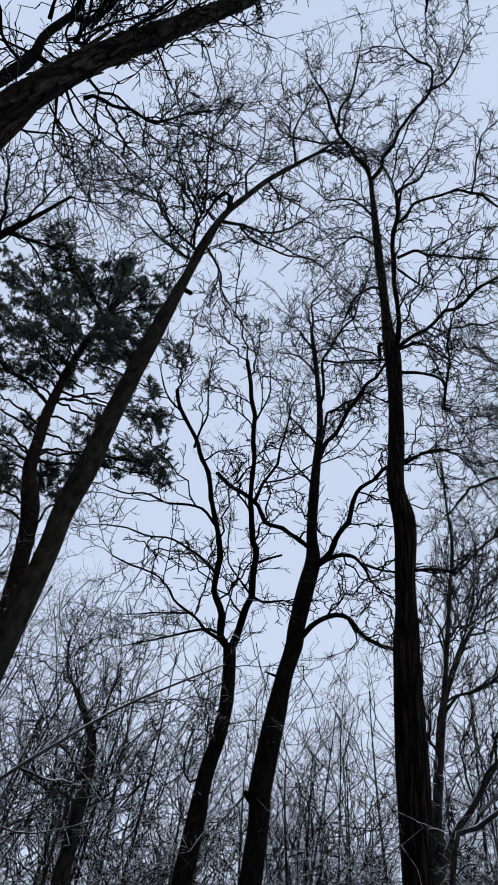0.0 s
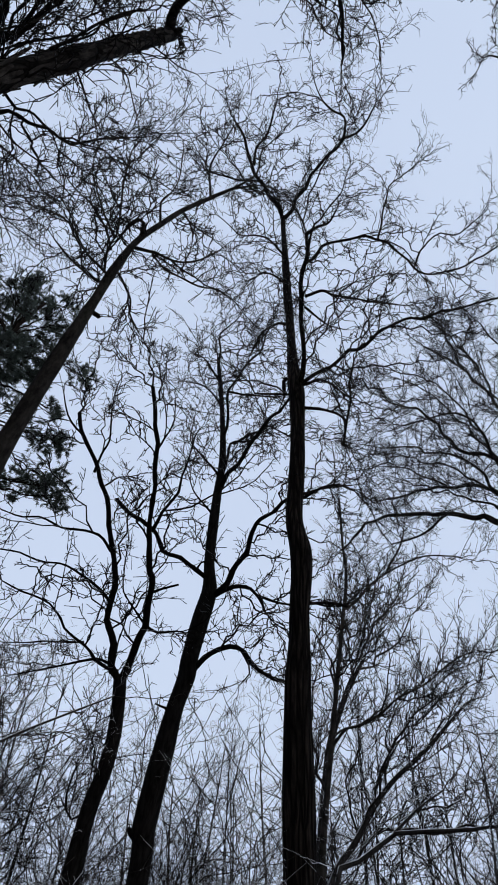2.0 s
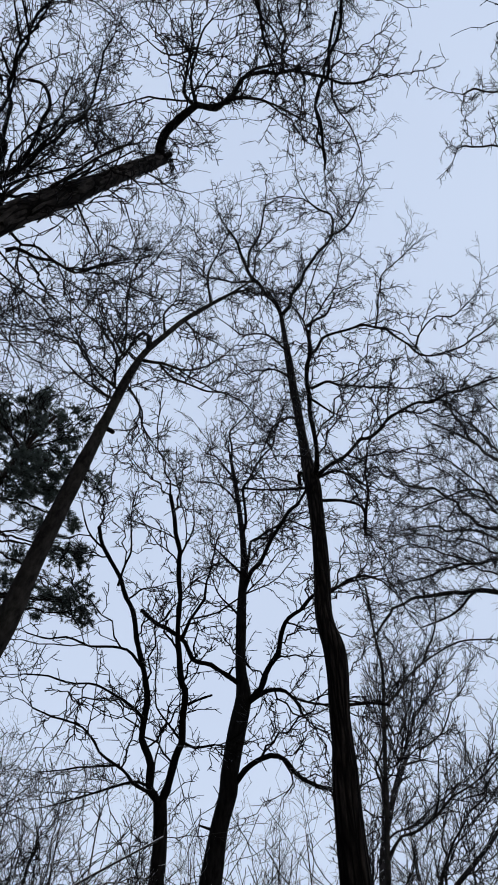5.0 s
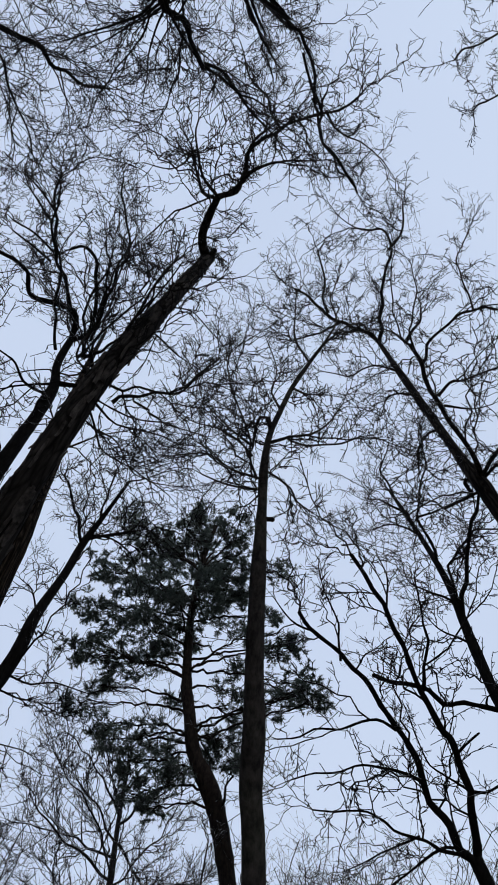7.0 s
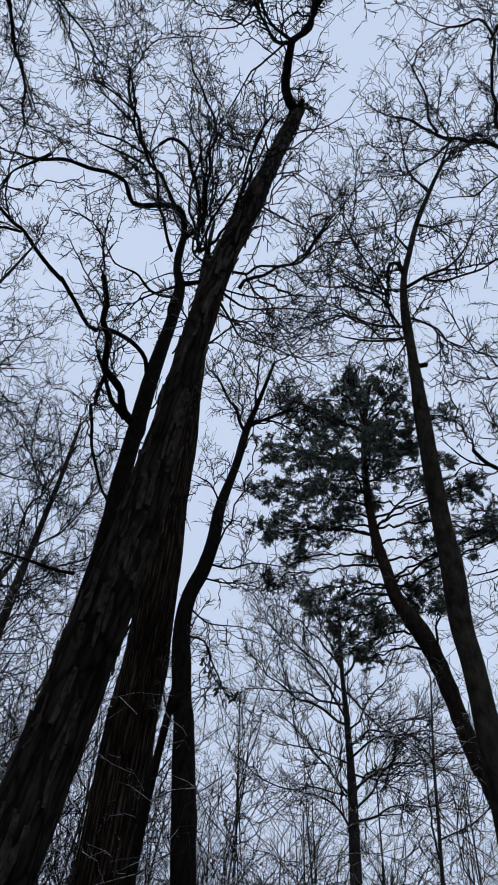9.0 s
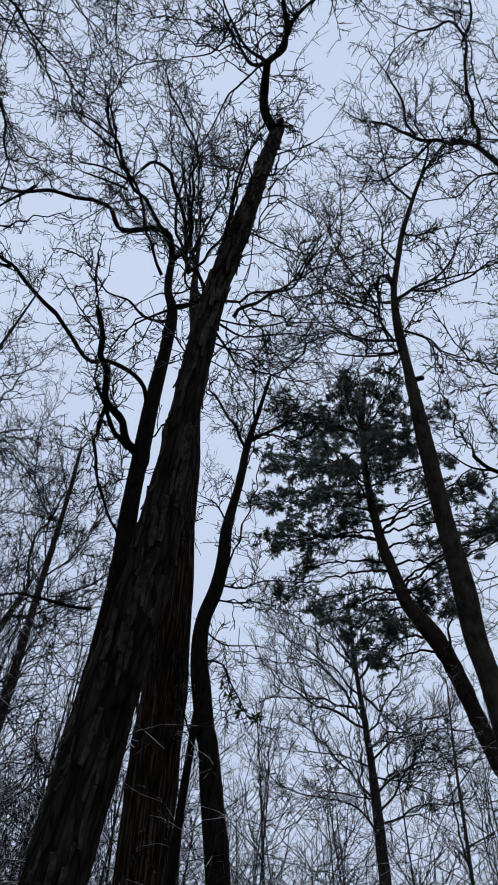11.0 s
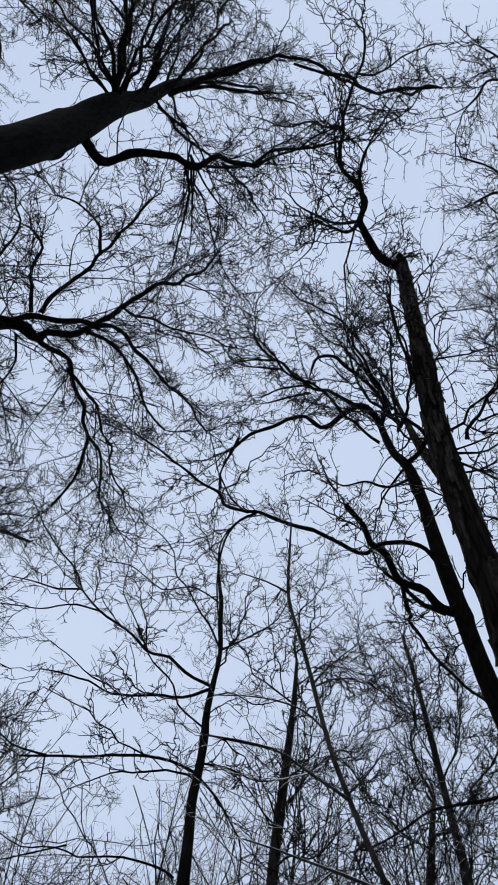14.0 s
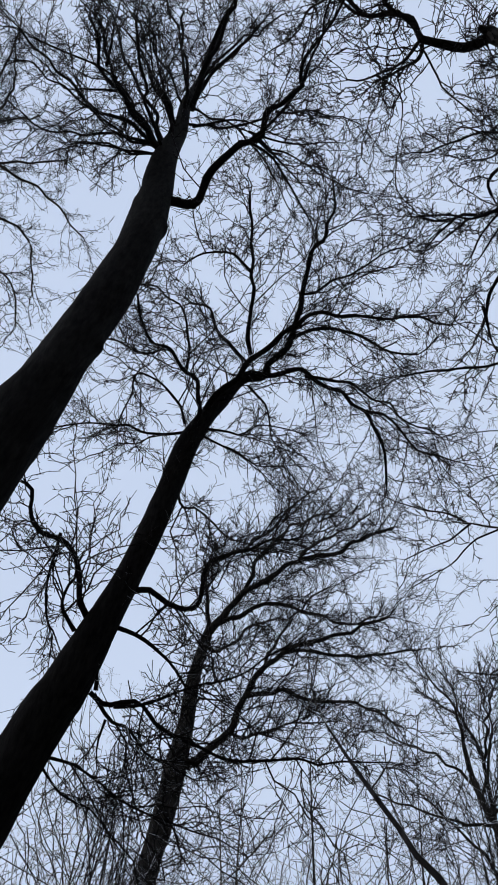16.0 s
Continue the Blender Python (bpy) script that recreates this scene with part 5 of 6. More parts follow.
t = BareTree("fan_crowned_tree", "large bare tree with long fanning limbs", bark_grey, 28, 1.40, [(7.54, 10.97, 0.00, 0.356), (7.96, 10.61, 4.21, 0.331), (8.29, 10.32, 7.65, 0.318), (8.62, 10.03, 9.61, 0.310), (8.98, 9.71, 11.91, 0.282), (9.09, 9.59, 13.68, 0.236), (8.98, 9.69, 15.40, 0.182)], rise=0.09, fine=0.80, bushy=(9, 4), steps=2, zig=0.50)
t.limb(0.103, 0.031, (8.98, 9.69, 15.40), (8.21, 10.04, 16.09), (7.34, 10.56, 16.66), (6.49, 11.27, 17.03), (5.84, 11.91, 17.28), (5.43, 12.93, 17.10))
t.limb(0.077, 0.031, (8.99, 9.68, 15.27), (8.05, 9.51, 16.59), (7.26, 10.17, 17.20), (6.69, 10.84, 17.65), (6.24, 11.56, 17.99))
t.limb(0.075, 0.022, (9.03, 9.64, 14.62), (7.95, 8.38, 15.22), (6.94, 7.91, 15.19), (6.00, 7.72, 14.91), (4.98, 7.16, 14.83), (4.13, 6.93, 14.45))
t.limb(0.075, 0.034, (9.03, 9.64, 14.62), (8.85, 8.75, 16.76), (8.25, 8.46, 18.59), (7.41, 8.33, 20.31), (6.59, 8.63, 21.73))
t.limb(0.055, 0.023, (9.06, 9.62, 14.23), (8.76, 8.21, 16.46), (7.85, 7.16, 18.48), (7.10, 6.84, 19.91))
t.limb(0.041, 0.020, (8.08, 9.51, 16.54), (7.04, 8.96, 16.68), (5.97, 8.86, 16.50), (4.99, 8.93, 16.13))
t.limb(0.046, 0.025, (7.39, 8.34, 20.35), (6.95, 8.07, 21.24), (6.78, 7.78, 22.01))
t.limb(0.042, 0.023, (7.35, 10.56, 16.66), (7.09, 11.34, 16.68), (6.49, 12.08, 16.82))
t.limb(0.036, 0.017, (6.90, 7.90, 15.18), (6.25, 7.30, 15.28), (5.53, 7.16, 15.14), (4.64, 7.52, 14.77))
t.limb(0.035, 0.016, (8.43, 9.58, 16.05), (7.77, 10.10, 16.87), (6.93, 10.67, 17.68), (6.25, 11.11, 18.44))
t.limb(0.031, 0.014, (7.32, 8.09, 15.20), (6.71, 7.95, 16.02), (5.96, 7.79, 16.84), (5.10, 7.86, 17.52))
t.limb(0.037, 0.014, (8.51, 8.59, 17.78), (7.43, 7.70, 18.03), (6.21, 6.92, 18.20), (5.40, 6.48, 18.01))
t.limb(0.035, 0.016, (8.15, 9.52, 16.44), (7.43, 9.79, 17.50), (6.57, 10.35, 18.36), (5.62, 11.03, 19.10))
t.limb(0.025, 0.014, (6.35, 7.40, 15.26), (5.75, 7.24, 16.32), (5.16, 7.46, 17.14), (4.70, 7.84, 17.81))
t.limb(0.030, 0.014, (7.29, 10.15, 17.17), (6.28, 10.01, 17.25), (5.51, 9.99, 17.12), (4.82, 10.16, 16.80))
t.limb(0.029, 0.015, (6.98, 7.41, 18.10), (6.56, 7.12, 18.82), (6.64, 6.73, 19.38))
t.done()

t = BareTree("upswept_tree", "slim tree with upswept snow-dusted branches", bark_snowy, 29, 1.30, [(3.69, 11.72, 0.00, 0.077), (3.92, 11.63, 4.05, 0.072), (4.11, 11.55, 7.36, 0.069), (4.23, 11.51, 8.69, 0.067), (4.37, 11.46, 9.97, 0.065), (4.69, 11.32, 11.07, 0.051), (5.03, 11.17, 11.88, 0.035)], rise=0.16)
t.limb(0.032, 0.018, (4.68, 11.32, 11.05), (5.07, 10.90, 12.24), (5.62, 10.53, 13.19))
t.limb(0.027, 0.014, (4.37, 11.46, 9.99), (4.06, 10.29, 10.48), (3.82, 9.19, 10.75), (3.75, 8.37, 10.61))
t.limb(0.022, 0.012, (4.40, 11.44, 10.08), (5.26, 11.11, 10.70), (6.40, 10.38, 11.45), (6.88, 10.27, 11.85))
t.limb(0.028, 0.012, (4.91, 11.22, 11.60), (5.51, 11.12, 12.13), (6.11, 10.55, 13.05))
t.limb(0.026, 0.014, (4.25, 11.50, 8.88), (3.71, 10.49, 9.38), (3.41, 9.48, 9.66))
t.limb(0.023, 0.012, (4.54, 11.38, 10.57), (4.81, 10.58, 12.04), (4.84, 10.17, 13.06))
t.done()

t = BareTree("slanting_tree", "slanting snow-dusted tree with twiggy branches", bark_snowy, 30, 1.20, [(1.82, 11.40, 0.00, 0.056), (2.98, 10.94, 3.78, 0.052), (3.91, 10.56, 6.88, 0.050), (4.27, 10.42, 7.58, 0.046), (4.78, 10.19, 8.46, 0.038), (5.39, 9.88, 9.10, 0.034), (6.03, 9.49, 9.87, 0.020)], rise=0.13)
t.limb(0.023, 0.013, (4.44, 10.35, 7.87), (4.45, 9.63, 8.32), (4.65, 8.71, 8.81), (4.87, 8.00, 8.94))
t.limb(0.026, 0.015, (4.09, 10.49, 7.23), (4.84, 10.27, 7.84), (5.73, 10.16, 8.03), (6.48, 10.11, 8.17))
t.limb(0.020, 0.010, (4.76, 10.20, 8.42), (4.83, 10.14, 9.23), (5.13, 9.91, 10.03))
t.limb(0.020, 0.009, (5.41, 9.86, 9.13), (5.38, 9.04, 9.05), (5.40, 7.84, 9.29))
t.limb(0.019, 0.010, (4.35, 10.39, 7.71), (4.20, 10.36, 8.42), (4.36, 10.17, 9.12))
t.done()

t = BareTree("pole_tree", "straight pole-like tree with rising branches", bark_snowy, 31, 1.25, [(-6.31, 12.68, 0.00, 0.122), (-6.29, 12.63, 4.77, 0.113), (-6.26, 12.60, 8.59, 0.109), (-6.25, 12.58, 10.36, 0.085), (-6.29, 12.55, 11.88, 0.064), (-6.35, 12.50, 13.36, 0.047), (-6.36, 12.47, 15.09, 0.028)], rise=0.13)
t.limb(0.030, 0.013, (-6.25, 12.59, 10.17), (-6.89, 12.28, 11.22), (-7.56, 12.00, 12.07))
t.limb(0.030, 0.013, (-6.25, 12.58, 10.30), (-5.64, 13.10, 11.22), (-5.07, 13.45, 12.22))
t.limb(0.026, 0.012, (-6.29, 12.55, 11.94), (-6.40, 11.40, 12.39), (-6.67, 10.22, 12.65))
t.limb(0.026, 0.013, (-6.28, 12.55, 11.69), (-5.62, 12.76, 12.65), (-5.15, 12.81, 13.61))
t.limb(0.027, 0.014, (-6.35, 12.50, 13.32), (-6.76, 12.06, 14.54), (-7.08, 11.76, 15.56))
t.limb(0.022, 0.013, (-6.36, 12.49, 13.83), (-5.54, 11.97, 14.27), (-5.10, 11.44, 14.50))
t.limb(0.029, 0.013, (-6.26, 12.59, 9.42), (-6.72, 12.43, 10.16), (-7.80, 12.06, 10.60), (-8.46, 11.73, 11.22))
t.limb(0.029, 0.013, (-6.26, 12.59, 9.54), (-5.66, 13.20, 10.19), (-4.81, 14.03, 10.55))
t.limb(0.032, 0.013, (-6.36, 12.53, 12.33), (-6.88, 12.23, 12.50), (-7.42, 11.94, 12.60), (-8.19, 11.53, 12.69))
t.limb(0.038, 0.012, (-6.29, 12.54, 11.81), (-6.56, 12.16, 11.93), (-6.78, 11.82, 12.04), (-7.07, 11.37, 12.17), (-7.25, 10.95, 12.34), (-7.44, 10.43, 12.53))
t.limb(0.033, 0.014, (-6.31, 12.51, 12.98), (-6.43, 12.14, 13.49), (-6.63, 11.83, 13.81), (-6.95, 11.46, 14.13), (-7.32, 11.03, 14.45))
t.limb(0.026, 0.013, (-6.33, 12.53, 12.65), (-6.56, 11.86, 13.01), (-6.82, 11.32, 13.22), (-7.16, 10.64, 13.44))
t.limb(0.031, 0.012, (-6.25, 12.56, 11.34), (-5.71, 12.49, 11.49), (-5.13, 12.58, 11.43), (-4.77, 12.58, 11.45), (-4.43, 12.52, 11.52))
t.limb(0.031, 0.013, (-6.25, 12.59, 11.06), (-5.79, 12.64, 11.42), (-5.38, 12.84, 11.49), (-4.87, 13.09, 11.56), (-4.28, 13.42, 11.53))
t.limb(0.033, 0.014, (-6.28, 12.55, 12.65), (-6.02, 13.20, 12.33), (-5.74, 13.71, 12.09), (-5.46, 14.19, 11.85), (-5.14, 14.60, 11.68))
t.limb(0.024, 0.012, (-6.24, 12.57, 10.70), (-5.65, 12.77, 10.43), (-5.27, 12.91, 10.19), (-4.90, 13.03, 9.94))
t.limb(0.030, 0.012, (-6.26, 12.58, 10.35), (-5.84, 12.68, 10.66), (-5.32, 12.88, 10.88), (-4.82, 13.11, 11.00), (-4.19, 13.36, 11.15))
t.limb(0.030, 0.012, (-6.25, 12.57, 9.92), (-5.89, 12.50, 10.11), (-5.47, 12.37, 10.38), (-5.03, 12.23, 10.63))
t.limb(0.025, 0.013, (-6.30, 12.55, 10.92), (-6.87, 12.27, 11.18), (-7.39, 12.02, 11.36))
t.limb(0.024, 0.012, (-6.30, 12.57, 10.24), (-6.66, 12.14, 10.27), (-6.96, 11.82, 10.23))
t.limb(0.033, 0.013, (-6.30, 12.51, 13.07), (-5.90, 12.48, 13.40), (-5.35, 12.53, 13.71), (-4.94, 12.32, 14.20))
t.done()

t = BareTree("snow_sapling", "thin straight sapling with snowy twigs", bark_snowy, 32, 0.60, [(-3.10, 7.56, 0.00, 0.022), (-2.95, 7.57, 3.09, 0.020), (-2.83, 7.59, 5.59, 0.020), (-2.79, 7.60, 6.27, 0.019), (-2.75, 7.60, 6.93, 0.015), (-2.65, 7.63, 8.08, 0.009)], reach=0.70, fine=0.80)
t.limb(0.011, 0.007, (-2.80, 7.60, 6.05), (-2.53, 7.75, 6.22), (-2.21, 7.86, 6.45))
t.limb(0.009, 0.005, (-2.75, 7.60, 6.93), (-2.87, 7.20, 7.14), (-2.98, 6.98, 7.11))
t.limb(0.009, 0.006, (-2.77, 7.60, 6.73), (-2.44, 7.76, 7.14), (-2.14, 7.98, 7.41))
t.done()

t = BareTree("far_left_tree", "bare crooked tree behind the leaning trunk", bark_grey, 33, 1.30, [(-0.88, 11.24, 0.00, 0.117), (-1.01, 11.23, 3.15, 0.108), (-1.12, 11.21, 5.75, 0.104), (-1.17, 11.20, 6.62, 0.094), (-1.21, 11.20, 7.28, 0.087), (-1.35, 11.18, 7.89, 0.070), (-1.80, 11.12, 8.54, 0.043)])
t.limb(0.027, 0.013, (-1.32, 11.19, 7.74), (-1.21, 10.56, 8.11), (-1.14, 10.00, 8.34))
t.limb(0.022, 0.010, (-1.20, 11.20, 7.09), (-1.96, 11.34, 7.84), (-2.53, 11.40, 8.65))
t.limb(0.022, 0.009, (-1.17, 11.20, 6.65), (-0.79, 11.30, 7.17), (-0.51, 11.18, 8.00))
t.limb(0.022, 0.009, (-1.18, 11.20, 6.79), (-1.84, 10.73, 6.79), (-2.22, 10.28, 6.76))
t.limb(0.020, 0.010, (-1.80, 11.12, 8.54), (-2.19, 11.17, 9.03), (-2.16, 11.08, 9.81))
t.done()

t = BareTree("clearing_edge_tree", "bare tree with an upright twiggy crown at the clearing", bark_grey, 35, 1.10, [(-15.56, -4.52, 0.00, 0.069), (-15.64, -4.12, 6.27, 0.064), (-15.71, -3.78, 11.29, 0.062), (-15.74, -3.68, 12.36, 0.057), (-15.75, -3.61, 13.47, 0.051), (-15.76, -3.56, 14.55, 0.038)], rise=0.13)
t.limb(0.043, 0.024, (-15.76, -3.56, 14.55), (-15.54, -3.70, 15.63), (-15.23, -3.85, 16.76))
t.limb(0.043, 0.021, (-15.76, -3.58, 14.18), (-14.55, -2.98, 14.53), (-13.42, -2.40, 14.70))
t.limb(0.040, 0.022, (-15.73, -3.75, 11.64), (-15.51, -4.17, 12.35), (-15.29, -4.63, 13.03), (-15.11, -5.02, 13.62))
t.limb(0.040, 0.023, (-15.74, -3.70, 12.12), (-16.06, -2.88, 13.16), (-16.00, -1.80, 14.59))
t.limb(0.032, 0.015, (-15.54, -3.70, 15.63), (-14.79, -4.14, 15.72), (-14.15, -4.18, 15.74))
t.limb(0.030, 0.015, (-15.75, -3.62, 13.21), (-15.70, -2.77, 14.23), (-15.35, -2.21, 15.43))
t.done()

t = BareTree("clearing_tree", "bare tree with an upright crown beyond the clearing", bark_grey, 36, 0.90, [(-14.98, -2.40, 0.00, 0.100), (-14.87, -2.86, 5.83, 0.093), (-14.79, -3.23, 10.50, 0.090), (-14.75, -3.43, 11.95, 0.074), (-14.70, -3.66, 13.18, 0.063), (-14.69, -3.69, 14.21, 0.043)], rise=0.13)
t.limb(0.041, 0.021, (-14.69, -3.69, 14.21), (-13.92, -3.55, 14.65), (-13.16, -3.79, 14.94))
t.limb(0.040, 0.022, (-14.71, -3.63, 13.02), (-14.42, -4.41, 13.98), (-14.20, -5.33, 14.72))
t.limb(0.039, 0.022, (-14.72, -3.58, 12.79), (-14.65, -3.02, 14.18), (-14.46, -2.90, 15.51))
t.limb(0.039, 0.018, (-14.74, -3.50, 12.32), (-13.62, -2.28, 12.48), (-12.41, -1.53, 12.55))
t.limb(0.039, 0.021, (-14.75, -3.46, 12.09), (-14.63, -4.78, 12.71), (-14.46, -5.81, 13.40))
t.done()

t = BareTree("overhanging_tree", "bare tree whose thin outer limbs reach overhead", bark_grey, 37, 0.60, [(4.24, 7.27, 0.00, 0.193), (4.95, 6.46, 3.50, 0.179), (5.53, 5.79, 6.40, 0.172), (6.53, 4.65, 9.46, 0.174), (7.35, 3.26, 13.00, 0.155), (7.74, 2.31, 15.74, 0.108)])
t.limb(0.044, 0.021, (7.74, 2.31, 15.74), (6.62, 1.32, 17.15), (5.53, 0.94, 18.31), (4.84, 0.99, 19.22), (4.45, 1.22, 20.00))
t.limb(0.039, 0.022, (7.74, 2.31, 15.74), (6.82, 0.60, 17.41), (5.68, -0.03, 18.89), (4.93, -0.13, 20.12), (4.48, 0.14, 21.22))
t.limb(0.039, 0.015, (7.68, 2.45, 15.34), (6.09, 0.25, 15.49), (4.54, -0.76, 15.25), (3.42, -1.01, 14.79))
t.done()

t = BareTree("side_tree", "bare tree with a hazy fine-twigged crown", bark_grey, 38, 1.20, [(-4.92, -9.59, 0.00, 0.258), (-3.76, -9.78, 5.24, 0.239), (-2.80, -9.93, 9.34, 0.230), (-1.61, -10.14, 12.36, 0.235), (-0.01, -10.20, 16.54, 0.222), (1.36, -10.03, 21.37, 0.178), (2.20, -9.81, 24.59, 0.110)], fine=0.80, bushy=(9, 4), steps=2, zig=0.50)
t.limb(0.068, 0.028, (2.20, -9.81, 24.59), (2.09, -8.99, 25.34), (1.70, -8.11, 26.09))
t.limb(0.060, 0.023, (1.45, -10.00, 21.70), (0.96, -8.25, 21.61), (0.19, -6.61, 21.34))
t.limb(0.050, 0.026, (0.92, -10.08, 19.85), (0.36, -9.29, 21.21), (-0.88, -9.00, 22.26), (-2.27, -10.00, 22.65))
t.limb(0.055, 0.029, (1.60, -9.96, 22.32), (2.42, -8.87, 23.88), (3.12, -7.96, 25.26), (4.09, -7.10, 26.50))
t.limb(0.045, 0.019, (0.34, -10.15, 17.79), (-0.45, -8.73, 17.99), (-1.31, -8.02, 17.70), (-2.00, -8.10, 17.00))
t.limb(0.045, 0.025, (0.97, -8.29, 21.61), (-0.15, -8.01, 22.58), (-1.70, -8.02, 23.34))
t.limb(0.050, 0.029, (1.87, -9.89, 23.35), (2.46, -8.27, 25.32), (3.86, -7.57, 26.72))
t.done()

t = BareTree("low_sapling", "thin low sapling stem bowed under snow", bark_snowy, 39, 0.30, [(-0.77, 4.22, 0.00, 0.024), (-0.88, 4.18, 1.40, 0.022), (-0.96, 4.16, 2.57, 0.021), (-1.01, 4.15, 2.90, 0.017), (-0.93, 4.17, 3.24, 0.013), (-0.83, 4.19, 3.41, 0.011), (-0.58, 4.23, 3.74, 0.009), (-0.31, 4.26, 4.05, 0.008), (0.20, 4.27, 4.48, 0.005)], reach=0.40, fine=0.50)
t.limb(0.004, 0.002, (-0.59, 4.23, 3.72), (-0.44, 4.00, 3.88), (-0.42, 3.80, 3.95))
t.limb(0.004, 0.003, (-0.32, 4.26, 4.05), (-0.03, 4.37, 4.23), (0.19, 4.52, 4.31))
t.limb(0.007, 0.003, (-0.92, 4.17, 3.25), (-0.68, 4.36, 3.26), (-0.42, 4.46, 3.40), (-0.11, 4.51, 3.62))
t.done()

t = BareTree("bowed_sapling", "thin bowed sapling with snow along its stem", bark_snowy, 40, 0.30, [(-3.77, -0.18, 0.00, 0.022), (-3.57, -0.82, 2.10, 0.020), (-3.41, -1.34, 3.71, 0.019), (-3.37, -1.46, 3.92, 0.017), (-3.33, -1.55, 4.13, 0.014), (-3.29, -1.66, 4.35, 0.013), (-3.23, -1.79, 4.63, 0.008), (-3.19, -1.87, 4.82, 0.005)], reach=0.40, fine=0.50)
t.limb(0.005, 0.003, (-3.29, -1.67, 4.36), (-3.31, -1.56, 4.50), (-3.31, -1.52, 4.62))
t.done()

t = BareTree("snow_laden_sapling", "bent low sapling stem laden with a line of snow", bark_snowy, 41, 0.25, [(1.47, 4.67, 0.00, 0.023), (1.55, 4.62, 1.89, 0.020), (1.72, 4.57, 3.77, 0.016), (1.88, 4.50, 3.94, 0.015), (2.05, 4.43, 4.10, 0.014), (2.23, 4.34, 4.11, 0.014), (2.43, 4.22, 4.10, 0.012), (2.58, 4.13, 4.11, 0.010), (2.71, 4.04, 4.12, 0.007)], reach=0.40, fine=0.50)
t.limb(0.012, 0.007, (2.05, 4.43, 4.10), (2.19, 4.36, 4.25), (2.35, 4.27, 4.37))
t.done()

t = BareTree("whip_sapling", "tall thin whip-like sapling beside a furrowed trunk", bark_grey, 42, 0.60, [(2.80, 8.01, 0.00, 0.047), (2.84, 8.00, 2.78, 0.044), (2.88, 7.98, 5.56, 0.041), (2.92, 7.97, 6.23, 0.037), (3.01, 7.93, 7.15, 0.031), (3.11, 7.89, 8.15, 0.028), (3.23, 7.84, 9.35, 0.026), (3.31, 7.81, 10.16, 0.024), (3.29, 7.82, 10.95, 0.020), (3.28, 7.82, 12.14, 0.015)], reach=0.80, fine=0.70)
t.limb(0.023, 0.012, (3.28, 7.82, 9.51), (3.54, 7.71, 9.84), (3.86, 7.55, 10.22), (4.33, 7.28, 10.44), (4.75, 7.01, 10.35))
t.limb(0.020, 0.010, (3.86, 7.55, 10.22), (4.07, 7.43, 10.70), (4.22, 7.35, 11.50))
t.limb(0.019, 0.009, (3.23, 7.84, 9.35), (3.34, 7.80, 8.92), (3.59, 7.68, 9.55), (3.83, 7.56, 10.35))
t.limb(0.021, 0.010, (3.01, 7.93, 7.22), (3.34, 7.80, 7.52), (3.74, 7.61, 7.85), (4.15, 7.39, 8.13), (4.62, 7.10, 8.49))
t.limb(0.017, 0.009, (3.11, 7.89, 8.15), (3.01, 7.93, 8.63), (2.83, 8.00, 9.14))
t.done()



# ---- peeling bark, leaf spray, leaf clump ----
def bark_plates(tree, count):
    """Loose strips of bark standing off the shaggy trunk."""
    rng = np.random.default_rng(8)
    shapes = []
    for k in range(5):
        verts, quads = [], []
        long, wide = rng.uniform(0.3, 0.8), rng.uniform(0.035, 0.085)
        for i in range(5):
            u = i / 4 - 0.5
            lift = 0.035 * max(0.0, -u * 2) ** 2 + 0.028 * max(0.0, u * 2) ** 2 * rng.uniform(0.3, 1.2)
            trim = 1 - 0.5 * abs(u * 2) ** 3 * rng.uniform(0.5, 1)
            for deep in (0, 1):
                for j in (-0.5, 0, 0.5):
                    verts.append((j * wide * trim + 0.008 * math.sin(5 * u + k), u * long, lift + 0.012 * (1 - deep) - 0.012 * (2 * j) ** 2))
        for i in range(4):
            a, b = i * 6, i * 6 + 6
            for j in (0, 1):
                quads += [(a + j, a + j + 1, b + j + 1, b + j), (a + 3 + j + 1, a + 3 + j, b + 3 + j, b + 3 + j + 1)]
            quads += [(a, b, b + 3, a + 3), (a + 2, a + 5, b + 5, b + 2)]
        quads += [(0, 3, 4, 1), (1, 4, 5, 2), (24, 25, 28, 27), (25, 26, 29, 28)]
        me = bpy.data.meshes.new("bark_plate")
        me.from_pydata(verts, [], quads)
        me.materials.append(plate_bark)
        shapes.append(me)
    line, _ = tree.skin
    for i in range(count):
        k = int(rng.uniform(0.12, 0.985) * (len(line) - 2))
        up = Vector(unit(line[k + 1, :3] - line[k, :3]))
        turn = rng.uniform(0, 2 * math.pi)
        out = up.orthogonal().normalized()
        out.rotate(Matrix.Rotation(turn, 3, up))
        side = up.cross(out)
        spot = Vector(line[k, :3]) + out * line[k, 3] * 1.02
        size = 0.55 + 0.45 * line[k, 3] / line[0, 3]
        m = Matrix((side, up, out)).transposed().to_4x4()
        ob = new("bark_plate", shapes[i % 5])
        ob.parent = tree.stem
        ob.matrix_parent_inverse = (tree.root.matrix_basis @ tree.stem.matrix_parent_inverse @ tree.stem.matrix_basis).inverted()
        ob.matrix_basis = Matrix.Translation(spot) @ m @ Matrix.Rotation(rng.uniform(-0.15, 0.15), 4, "Z") @ Matrix.Scale(size, 4)


